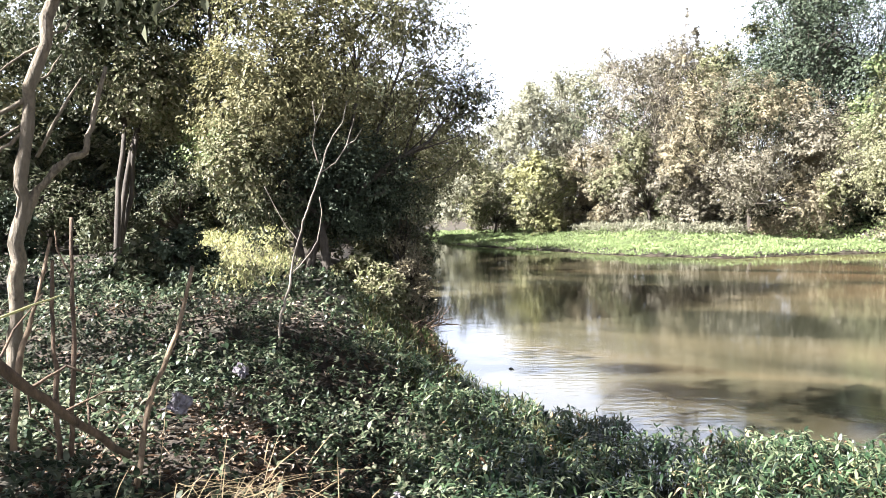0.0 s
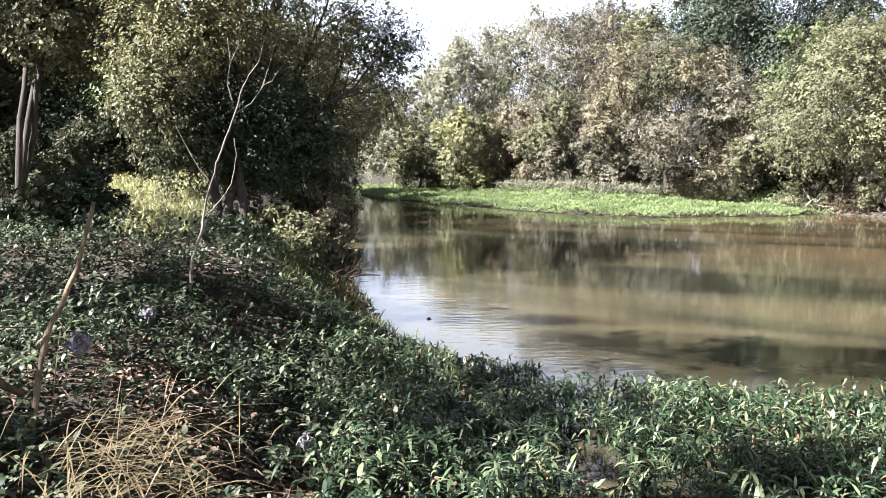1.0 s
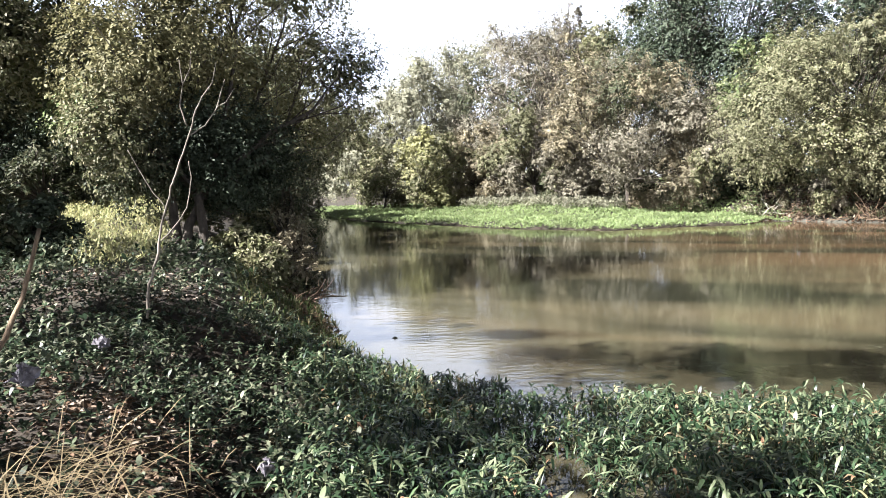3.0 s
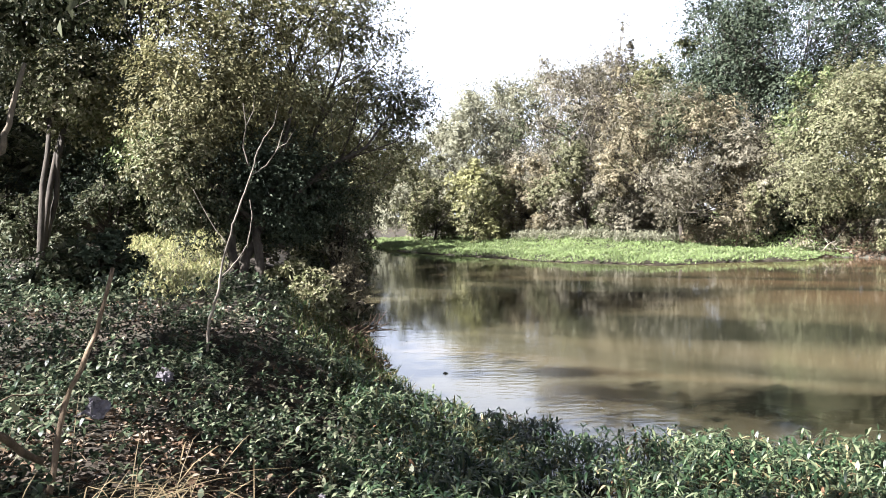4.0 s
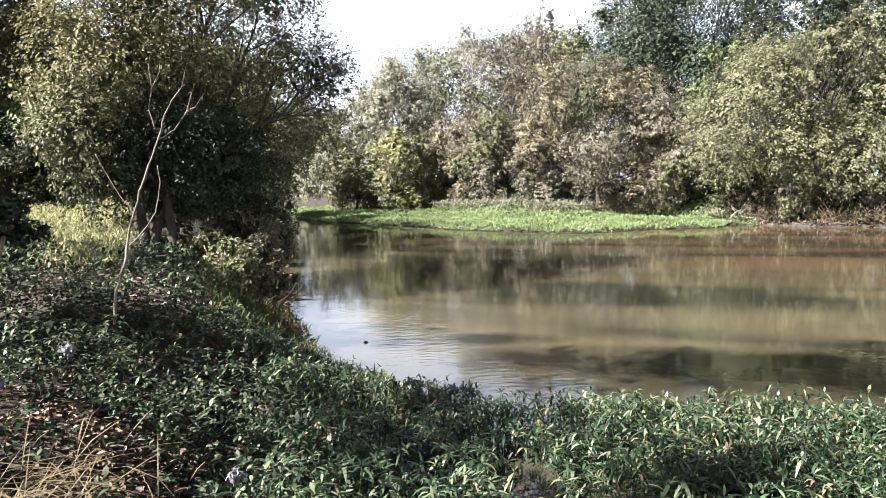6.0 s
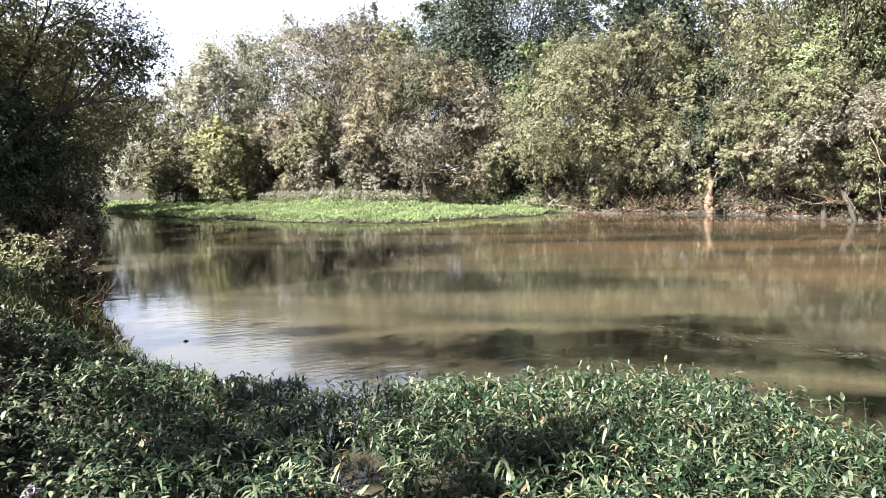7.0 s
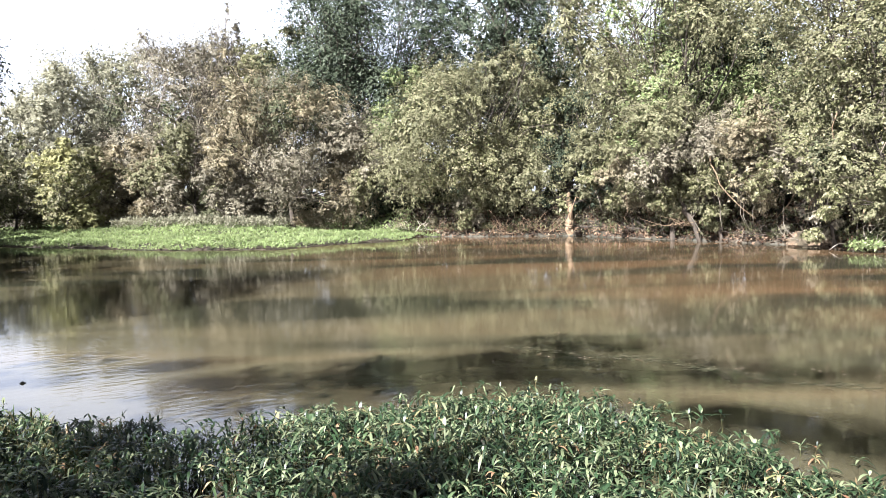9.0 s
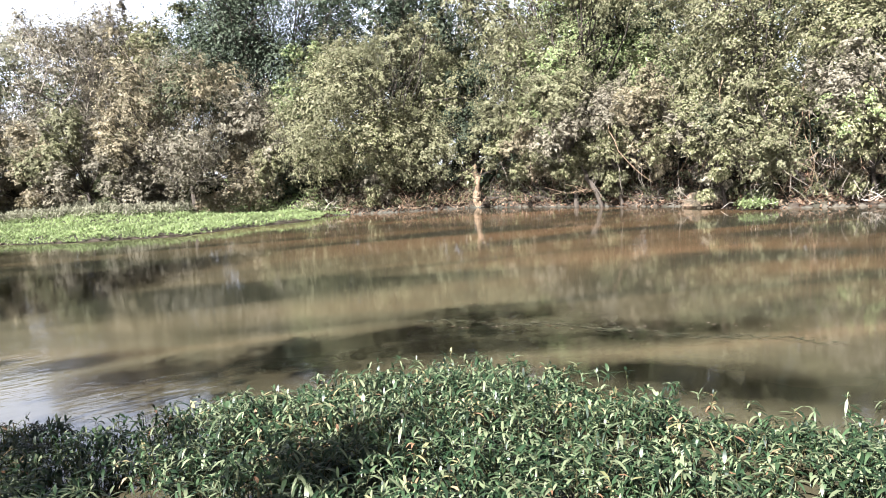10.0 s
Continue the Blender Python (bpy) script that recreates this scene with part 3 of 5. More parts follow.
far_tree("tree", 28.4, 9.3, 2.0, 13.2, 4.8, LEAF_SAGE, "green tree on the steep clay bank", 13, 26000, (0.15, 0.078), seed=30, second=LEAF_FRESH)
far_tree("tree", 33, 5, 2.5, 15.0, 5.5, LEAF_WILLOW, "tall olive tree behind the clay bank", 10, 9000, seed=53)
far_tree("tree", 34, 20, 3.0, 16.0, 5.5, LEAF_WILLOW, "tall olive tree behind the bank", 9, 7000, seed=31)
far_tree("tree", 35, 30, 3.0, 17.0, 6.0, LEAF_WILLOW, "tall olive tree deep in the woods", 9, 7000, seed=32)
far_tree("tree", 31.5, 26, 3.0, 16.5, 5.0, LEAF_DEEP_AND_SHADED, "tall dark green tree deep in the woods", 11, 6000, (0.34, 0.22), seed=57)
far_tree("tree", 33.5, 16.5, 3.0, 16.5, 5.0, LEAF_DEEP_AND_SHADED, "tall dark green tree deep in the woods", 11, 6000, (0.34, 0.22), seed=58)
far_tree("tree", 34.5, 9.5, 3.0, 16.5, 5.0, LEAF_DEEP_AND_SHADED, "tall dark green tree deep in the woods", 11, 6000, (0.34, 0.22), seed=59)

# brush along the foot of the opposite bank
foot_line = [(15.9, 35.0), (17.8, 34.6), (19.9, 31.6), (21.6, 30.6), (23.6, 29.4), (24.8, 25.2), (25.1, 21.4), (25.9, 17.2), (24.5, 14.9), (25.6, 12.7), (26.6, 11.0), (28.6, 4.0)]
brush_rng = np.random.default_rng(77)
spots = [(14.0, 39.6, 1.3), (12.4, 43.0, 1.5), (7.6, 47.5, 1.5), (4.6, 50.5, 1.6), (15.4, 38.0, 1.4)]
for (ax, ay), (bx, by) in zip(foot_line, foot_line[1:]):
    length = math.hypot(bx - ax, by - ay)
    for k in range(max(1, round(length / 3.4))):
        u = (k + brush_rng.random() * 0.7) / max(1, round(length / 3.4))
        back = brush_rng.choice([0.1, 0.5, 0.9])
        spots.append((ax + (bx - ax) * u + back, ay + (by - ay) * u + back * 0.5, brush_rng.uniform(0.3, 0.55)))
for k, (x, y, r) in enumerate(spots):
    z = float(height(x, y))
    far_tree("bush", x, y, z - 0.15, z + r * 1.2, r, (LEAF_RUST, LEAF_WILLOW, LEAF_GREY)[k % 3], ("dry brown brush", "dark green brush", "grey twiggy brush")[k % 3] + " at the foot of the bank",
             4, 1100, (0.13, 0.055), seed=100 + k, category="bush", group="brush along the bank", spread=0.2, twigs=5, bark=BARK_PALE if k % 2 else BARK_TAN)

# bushes that overhang the steep bank
for k, (x, y, r, h) in enumerate([(25.3, 26.6, 1.9, 5.2), (25.9, 20.2, 2.0, 5.0), (26.3, 18.0, 2.0, 5.5), (25.3, 13.6, 1.8, 4.8), (27.0, 10.6, 2.0, 5.4), (28.4, 7.0, 2.2, 5.6), (22.4, 31.2, 1.7, 4.6), (18.6, 36.2, 1.6, 4.2), (25.2, 24.2, 1.5, 3.9), (25.4, 22.2, 1.3, 3.6), (25.6, 15.6, 1.5, 3.9)]):
    far_tree("bush", x + 0.9, y, (1.0, 1.7, 1.3)[k % 3], h + 0.2, r, (LEAF_SAGE, LEAF_GREY, LEAF_RUST)[k % 3], ("sage-green bush", "grey-leaved bush", "dry olive bush")[k % 3] + " leaning out over the water", 8, 9000, (0.14, 0.072),
             seed=330 + k, category="bush", group="brush along the bank", twigs=4, second=LEAF_WILLOW, lean=(-2.4, 0.3))

# undergrowth on top of the opposite bank, its shade put into deep leaf colour
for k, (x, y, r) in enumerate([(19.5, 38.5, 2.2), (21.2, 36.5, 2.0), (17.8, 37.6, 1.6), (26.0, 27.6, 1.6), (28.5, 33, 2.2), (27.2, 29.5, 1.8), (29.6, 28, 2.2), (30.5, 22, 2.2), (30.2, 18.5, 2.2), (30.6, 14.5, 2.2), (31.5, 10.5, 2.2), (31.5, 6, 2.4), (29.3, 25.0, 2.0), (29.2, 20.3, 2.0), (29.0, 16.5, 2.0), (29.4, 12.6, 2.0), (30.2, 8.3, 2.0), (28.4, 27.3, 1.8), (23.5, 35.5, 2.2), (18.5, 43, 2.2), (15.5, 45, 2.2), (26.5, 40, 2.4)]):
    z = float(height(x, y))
    far_tree("bush", x, y, z - 0.2, z + r * 1.7, r, LEAF_DEEP_AND_SHADED, "undergrowth behind the bank with shade put into its dark leaves", 6, 2600, (0.3, 0.18), seed=300 + k, category="bush", group="undergrowth", twigs=1)


def vine_line(rng, x, y, z, drop, sway):
    pts = []
    for k in range(8):
        u = k / 7
        pts.append((x + sway * math.sin(u * 2.6) * 0.5 + rng.normal(0, 0.06), y + sway * u + rng.normal(0, 0.09), z - drop * u))
    return pts


vine_rng = np.random.default_rng(61)
for k in range(96):
    y = vine_rng.uniform(8.0, 27.5)
    x = float(np.interp(y, [8, 10.8, 12.5, 14.9, 17, 21.3, 25, 28.7], [27, 26, 25, 23.8, 25.3, 24.5, 24.2, 23.3])) + vine_rng.uniform(-0.7, 0.9)
    top_ = vine_rng.uniform(2.2, 5.0)
    v, f = [], []
    r = vine_rng.uniform(0.009, 0.024)
    tube(v, f, vine_line(vine_rng, x, y, top_, top_ - vine_rng.uniform(0.15, 1.4), vine_rng.normal(0, 0.9)), [r * (1 - 0.07 * i) for i in range(8)], 5)
    tagged(new("hanging_vine", mesh_of("hanging_vine", v, f, (BARK_GREY, BARK_TAN, BARK_GREY)[k % 3], True)), "bare pale vine stem hanging over the bank", "vine", "hanging vines")
# a tangle of crooked bleached stems over the bare clay face
for k in range(38):
    y = vine_rng.uniform(9.0, 14.2)
    x = float(np.interp(y, [9, 11, 12.5, 15], [26.3, 25.5, 24.7, 24.1])) + vine_rng.uniform(-0.5, 0.6)
    top_ = vine_rng.uniform(1.5, 3.4)
    v, f = [], []
    r = vine_rng.uniform(0.008, 0.016)
    line = np.array(vine_line(vine_rng, x, y, top_, top_ - vine_rng.uniform(0.1, 1.3), vine_rng.normal(0, 0.8)))
    line[:, 1] += 0.28 * np.sin(np.arange(8) * vine_rng.uniform(0.5, 1.1) + vine_rng.uniform(0, 6))
    line[2:6] += vine_rng.normal(0, 0.06, (4, 3))
    tube(v, f, list(line), [r * (1 - 0.08 * i) for i in range(8)], 5)
    tagged(new("hanging_vine", mesh_of("hanging_vine", v, f, (BARK_GREY, BARK_TAN)[k % 2], True)), "crooked bleached vine stem over the bare clay", "vine", "hanging vines")
# leafy curtains that hang down to the water
for k, (x, y, top_, half) in enumerate([(24.3, 20.6, 3.8, 0.6), (23.9, 15.6, 4.0, 0.7), (25.9, 11.4, 4.0, 0.7), (27.2, 8.6, 4.2, 0.8), (19.8, 31.6, 2.2, 0.8)]):
    far_tree("vine", x + 0.5, y, 0.35, top_, half, (LEAF_SAGE, LEAF_GREY, LEAF_RUST)[k % 3], ("sage-green", "dusty grey", "dry brown")[k % 3] + " curtain of vines hanging to the water", 9, 4200, (0.15, 0.075),
             seed=350 + k, category="vine", group="hanging vines", hang=1.0, second=LEAF_WILLOW, lean=(-0.7, 0.1), twigs=4)


def twig_heap(place, size, count, mat, label, seed):
    """Dead branches heaped on one another, each a part."""
    r = np.random.default_rng(seed)
    ob = thing("branch_heap", place, label, "branches")
    for k in range(count):
        a, e = r.uniform(0, 6.28), r.uniform(-0.1, 1.0 if size[2] > 0.1 else 0.25)
        start = r.normal(0, 0.3, 3) * size * [1, 1, 0.25]
        start[2] = abs(start[2])
        end = start + np.array([math.cos(a) * math.cos(e), math.sin(a) * math.cos(e), math.sin(e)]) * size[0] * r.uniform(0.5, 1.1)
        v, f = [], []
        q = r.uniform(0.008, 0.022) * min(1, size[0] / 0.8)
        tube(v, f, bent(start, end, r, 4, 0.1), [q, q * 0.85, q * 0.7, q * 0.5, q * 0.3], 5)
        part("branch", mesh_of("branch", v, f, mat, True), ob)
    return ob


twig_heap((20.9, 30.9, 0.15), np.array([1.3, 1.3, 1.0]), 40, BARK_TAN, "heap of reddish-brown dead branches at the waterline", 71)
twig_heap((22.4, 29.8, 0.2), np.array([1.2, 1.2, 1.0]), 34, BARK_TAN, "tangle of bare dead branches under the trees", 72)
twig_heap((18.4, 34.2, 0.15), np.array([1.2, 1.2, 0.8]), 26, BARK_PALE, "pale dead twigs at the end of the flat", 73)
twig_heap((25.9, 11.4, 0.2), np.array([1.1, 1.1, 0.9]), 26, BARK_PALE, "pale bent dead branches on the bank", 74)
twig_heap((24.5, 14.6, 0.1), np.array([0.9, 0.9, 0.8]), 20, BARK_PALE, "bleached dead branches beside green water plants", 75)

for k, (x, y, z, r, n, mat, look_) in enumerate([(23.9, 27.4, 0.4, 1.3, 34, BARK_DARK, "dark tangle of roots and branches under the bank"), (24.6, 24.6, 0.3, 1.4, 36, BARK_DARK, "dark tangle of roots and branches under the bank"),
                                                 (25.3, 19.2, 0.3, 1.3, 34, BARK_DARK, "dark tangle of roots and branches under the bank"), (24.9, 16.6, 0.2, 1.1, 26, BARK_GREY, "grey tangle of dead branches on the clay"),
                                                 (26.9, 9.4, 0.3, 1.2, 28, BARK_GREY, "grey tangle of dead branches on the clay"), (24.3, 22.2, 0.6, 1.2, 28, BARK_TAN, "brown dead branches hanging from the bank"),
                                                 (19.6, 32.4, 0.2, 1.1, 26, BARK_TAN, "reddish-brown dead branches at the waterline")]):
    twig_heap((x, y, z), np.array([r, r, r * 0.8]), n, mat, look_, 400 + k)
twig_heap((-1.2, 11.6, 0.2), np.array([0.5, 0.5, 0.4]), 34, BARK_BROWN, "brown dead twigs on the undercut bank", 76)
twig_heap((-1.75, 13.4, 0.3), np.array([0.6, 0.6, 0.45]), 36, BARK_BROWN, "brown dead twigs hanging over the water", 77)
far_tree("bush", -1.7, 12.6, 0.25, 1.3, 0.6, LEAF_RUST, "dry brownish shrub on the undercut bank", 6, 2600, (0.07, 0.03), BARK_DARK, 161, category="bush", group="shrubs under the trees")
far_tree("bush", -2.1, 15.0, 0.3, 1.8, 0.8, LEAF_RUST, "dry brownish shrub over the water", 6, 3200, (0.07, 0.03), BARK_DARK, 162, category="bush", group="shrubs under the trees")

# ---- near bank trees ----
# Lobe colours hold light: deep below for shade, pale above, greyed right for haze.
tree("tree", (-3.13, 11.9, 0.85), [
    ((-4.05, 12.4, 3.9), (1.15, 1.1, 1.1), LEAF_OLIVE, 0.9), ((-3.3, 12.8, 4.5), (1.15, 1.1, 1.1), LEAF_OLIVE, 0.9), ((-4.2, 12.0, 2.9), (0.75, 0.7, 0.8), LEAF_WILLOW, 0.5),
    ((-3.9, 12.9, 5.5), (1.2, 1.2, 1.0), LEAF_AIRY_LIT, 0.5), ((-2.7, 13.7, 5.6), (1.3, 1.3, 1.1), LEAF_AIRY_LIT, 0.5), ((-1.75, 15.4, 5.9), (1.2, 1.1, 1.0), LEAF_SAGE, 0.6),
    ((-3.2, 13.6, 6.8), (1.4, 1.3, 1.0), LEAF_AIRY_LIT, 0.35), ((-1.9, 14.9, 6.9), (1.3, 1.2, 1.0), LEAF_SAGE, 0.5), ((-4.6, 12.7, 6.3), (1.2, 1.2, 1.1), LEAF_AIRY_LIT, 0.4),
    ((-1.55, 15.9, 4.7), (1.3, 1.2, 1.1), LEAF_SAGE, 0.55), ((-0.8, 16.4, 4.4), (0.95, 0.9, 0.7), LEAF_DARK, 0.4), ((-2.15, 15.8, 3.4), (1.3, 1.3, 1.0), LEAF_AIRY_LIT, 0.38),
    ((-1.45, 17.4, 3.1), (1.0, 1.1, 0.9), LEAF_WILLOW, 0.32), ((-2.6, 14.3, 4.0), (1.1, 1.1, 1.0), LEAF_OLIVE, 0.45), ((-2.85, 13.2, 2.6), (1.3, 1.2, 1.0), LEAF_DEEP_AND_SHADED, 1.2),
    ((-3.3, 12.9, 2.7), (0.9, 0.8, 0.9), LEAF_DEEP_AND_SHADED, 0.7), ((-2.5, 14.8, 2.3), (1.0, 1.1, 0.8), LEAF_DEEP_AND_SHADED, 0.8), ((-2.95, 13.3, 2.0), (0.8, 0.9, 0.5), LEAF_DEEP_AND_SHADED, 0.5),
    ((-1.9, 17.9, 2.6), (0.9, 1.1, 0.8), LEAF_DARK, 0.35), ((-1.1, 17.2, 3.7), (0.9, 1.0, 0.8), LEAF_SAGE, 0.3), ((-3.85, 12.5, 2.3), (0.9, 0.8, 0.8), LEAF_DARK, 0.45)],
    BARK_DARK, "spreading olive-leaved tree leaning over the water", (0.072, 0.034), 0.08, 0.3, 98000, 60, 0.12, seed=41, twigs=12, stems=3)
tree("tree", (-6.6, 12.4, 1.0), [
    ((-6.9, 13.0, 5.6), (1.5, 1.5, 1.4), LEAF_DARK, 1), ((-5.9, 13.6, 6.4), (1.4, 1.4, 1.3), LEAF_DARK, 1), ((-7.4, 13.6, 7.0), (1.5, 1.4, 1.3), LEAF_DARK, 1),
    ((-6.2, 13.2, 4.3), (1.1, 1.1, 0.9), LEAF_WILLOW, 0.6)],
    BARK_DARK, "tall dark green tree on the bank", (0.095, 0.048), 0.05, 0.55, 40000, 50, 0.10, seed=42, twigs=10, stems=3)
# the tree at (-10.2, 7.6) stands out of view and only adds shade
for k, (x, y, h, r) in enumerate([(-10.6, 19.5, 7.0, 1.8), (-12.5, 17.0, 8.0, 2.0), (-9.0, 21.0, 7.5, 2.0), (-5.2, 21.5, 6.5, 2.0), (-9.5, 23, 8.0, 2.4), (-10.2, 7.6, 7.5, 1.6), (-4.4, 26, 7, 2.2), (-5.0, 32, 7.5, 2.4), (-7.5, 29, 8, 2.6), (-16.5, 17.5, 8, 2.2), (-14.5, 22, 9, 2.8), (-6.0, 38, 8, 2.6)]):
    h *= 0.86
    # lighter olive lobes put sunlit foliage into the leaf colour
    tree("tree", (x, y, float(height(x, y))), [((x - 0.4, y, h * 0.72), (r, r, h * 0.22), (LEAF_DARK, LEAF_OLIVE)[k % 2], 1), ((x + 0.6, y - 0.3, h * 0.5), (r * 0.9, r * 0.9, h * 0.18), (LEAF_WILLOW, LEAF_DARK)[k % 2], 0.8),
         ((x, y + 0.4, h * 0.95), (r * 0.9, r * 0.9, h * 0.16), LEAF_DARK, 0.8), ((x - 0.2, y + 0.6, h * 0.26), (r, r, h * 0.14), LEAF_DARK, 0.8)],
         BARK_DARK, "slender dark tree in the shady thicket", (0.13, 0.068), 0.05, 0.5, 12500, 40, 0.10, seed=60 + k, group="thicket trees", twigs=6, stems=4, flecks=y > 16)
tree("bush", (-7.0, 19.2, float(height(-7.0, 19.2))), [((-7.0, 19.2, 3.6), (1.1, 1.0, 0.95), LEAF_FRESH, 1), ((-6.4, 19.4, 2.5), (1.0, 1.0, 0.8), LEAF_DARK, 0.7)],
     BARK_DARK, "bright green broad-leaved shrub in the sun", (0.13, 0.075), 0.05, 0.5, 5500, 45, 0.14, "bush", seed=80)


# unseen trees added beside and behind the viewer, placed to shade the herbs
for k, (x, y, h, r) in enumerate([(-5.9, 2.6, 7.4, 0.9), (-6.0, 3.5, 7.6, 0.8), (-6.1, 0.6, 9.2, 0.45), (-9.6, 7.6, 7.6, 1.2), (-7.3, 1.0, 6.6, 0.4), (-7.4, 6.8, 7.6, 1.2), (-8.5, 8.4, 7.6, 1.0), (-8.2, 4.0, 7.0, 0.9), (-7.0, 4.9, 6.6, 0.6)]):
    tree("tree", (x, y, float(height(x, y))), [((x, y, h * 0.78), (r, r, 1.1), LEAF_DARK, 1)],
         BARK_GREY, "unseen tall slender tree with an airy crown, added to shade the bank", (0.13, 0.065), 0.06, 0.6, 1000, 26, 0.11, seed=90 + k, group="thicket trees", twigs=8)
# taller trees that close the thicket behind
for k, (x, y, h, r) in enumerate([(-24, 27, 11, 3.6), (-19, 31, 11, 3.8), (-14, 35, 11, 3.8), (-9.5, 42, 11, 3.6), (-26, 20, 10, 3.4), (-6.5, 47, 11, 3.4), (-8.5, 33, 8.5, 2.6)]):
    far_tree("tree", x, y, 0.5, h, r, (LEAF_DARK, LEAF_WILLOW)[k % 2], "tall leafy tree closing the shady thicket", 9, 5500, (0.34, 0.19), seed=480 + k, group="thicket trees", second=LEAF_DARK)
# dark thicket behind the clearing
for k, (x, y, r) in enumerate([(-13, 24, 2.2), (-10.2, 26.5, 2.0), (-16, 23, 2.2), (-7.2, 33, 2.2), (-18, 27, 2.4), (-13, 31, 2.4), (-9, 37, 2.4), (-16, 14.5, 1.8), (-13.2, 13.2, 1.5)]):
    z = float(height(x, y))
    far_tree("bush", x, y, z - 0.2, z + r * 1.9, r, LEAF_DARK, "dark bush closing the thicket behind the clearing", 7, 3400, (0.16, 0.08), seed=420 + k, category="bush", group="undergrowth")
# low shrubs under the trees and along the water's edge
for k, (x, y, r, mat) in enumerate([(-1.75, 11.7, 0.42, LEAF_WILLOW), (-2.3, 15.6, 0.6, LEAF_GOLD), (-2.4, 12.3, 0.4, LEAF_WILLOW), (-2.6, 14.2, 0.5, LEAF_DARK), (-2.8, 16.4, 0.6, LEAF_WILLOW), (-2.9, 18.8, 0.7, LEAF_DARK), (-2.6, 21.4, 0.8, LEAF_DARK),
                                    (-2.9, 25, 1.2, LEAF_DARK), (-4.0, 15.6, 0.8, LEAF_WILLOW), (-7.6, 14.5, 0.8, LEAF_DARK), (-8.6, 12.2, 0.8, LEAF_DEEP_AND_SHADED), (-8.4, 17.8, 1.0, LEAF_DEEP_AND_SHADED),
                                    (-10.2, 15.5, 1.1, LEAF_DARK), (-4.35, 9.7, 0.5, LEAF_DEEP_AND_SHADED), (-4.75, 9.5, 0.45, LEAF_DARK), (-8.4, 18.4, 1.3, LEAF_DEEP_AND_SHADED), (-9.4, 19.4, 1.4, LEAF_DARK), (-7.3, 17.2, 0.9, LEAF_DARK), (-11.4, 18.2, 1.5, LEAF_DEEP_AND_SHADED), (-9.8, 11.3, 0.9, LEAF_DARK), (-3.6, 30, 1.4, LEAF_DARK), (-4.6, 36, 1.5, LEAF_DARK)]):
    z = float(height(x, y))
    far_tree("bush", x, y, z, z + r * 1.7, r, mat, "low shady shrub under the trees on the bank", 6, 3200, (0.085, 0.045), BARK_DARK, 140 + k, category="bush", group="shrubs under the trees", twigs=5)


def stem(name, lines, mat, label, category, base):
    """A bare plant: one trunk and its branches, each a tapered crooked stick. lines: (points, first radius, last radius)."""
    ob = thing(name, base, label, category)
    for k, (pts, r0, r1) in enumerate(lines):
        v, f = [], []
        m = 4 * (len(pts) - 1)
        crook = np.random.default_rng(int(1000 * abs(pts[0][0]) + 77 * k))
        fine = np.stack([np.interp(np.arange(m + 1) / 4, np.arange(len(pts)), [p[c] for p in pts]) for c in range(3)], 1) - base
        radii = (r0 + (r1 - r0) * np.arange(m + 1) / m) * crook.uniform(0.84, 1.2, m + 1)
        fine[1:-1] += crook.normal(0, 0.32, (m - 1, 3)) * radii[1:-1, None]
        tube(v, f, list(fine), list(radii), 9)
        part("trunk" if k == 0 else "branch", mesh_of("stick", v, f, mat, True), ob)
    return ob


stem("sapling", [
    ([(-2.08, 6.6, 0.85), (-2.05, 6.6, 1.15), (-1.96, 6.6, 1.42), (-1.92, 6.6, 1.66), (-1.82, 6.6, 1.98), (-1.77, 6.6, 2.12), (-1.65, 6.6, 2.42), (-1.6, 6.62, 2.62)], 0.013, 0.006),
    ([(-1.65, 6.6, 2.42), (-1.53, 6.65, 2.5), (-1.43, 6.68, 2.66), (-1.36, 6.7, 2.90)], 0.007, 0.003),
    ([(-1.6, 6.62, 2.62), (-1.54, 6.62, 2.74), (-1.45, 6.63, 2.86), (-1.41, 6.65, 3.05)], 0.006, 0.003),
    ([(-1.67, 6.6, 2.5), (-1.72, 6.6, 2.66), (-1.69, 6.6, 2.84), (-1.71, 6.6, 3.05)], 0.006, 0.003),
    ([(-1.69, 6.6, 2.84), (-1.62, 6.6, 2.98), (-1.61, 6.6, 3.12)], 0.004, 0.002),
    ([(-1.43, 6.68, 2.66), (-1.35, 6.66, 2.7), (-1.27, 6.66, 2.82)], 0.004, 0.002),
    ([(-1.95, 6.6, 1.5), (-1.79, 6.6, 1.66), (-1.7, 6.6, 1.80), (-1.65, 6.6, 2.05), (-1.67, 6.6, 2.2)], 0.007, 0.003),
    ([(-1.87, 6.6, 1.8), (-1.98, 6.6, 1.94), (-2.07, 6.6, 2.1), (-2.17, 6.6, 2.3)], 0.005, 0.002)], BARK_GREY, "slim leafless grey sapling on the bank", "sapling", np.array((-2.03, 6.6, 1.0)))
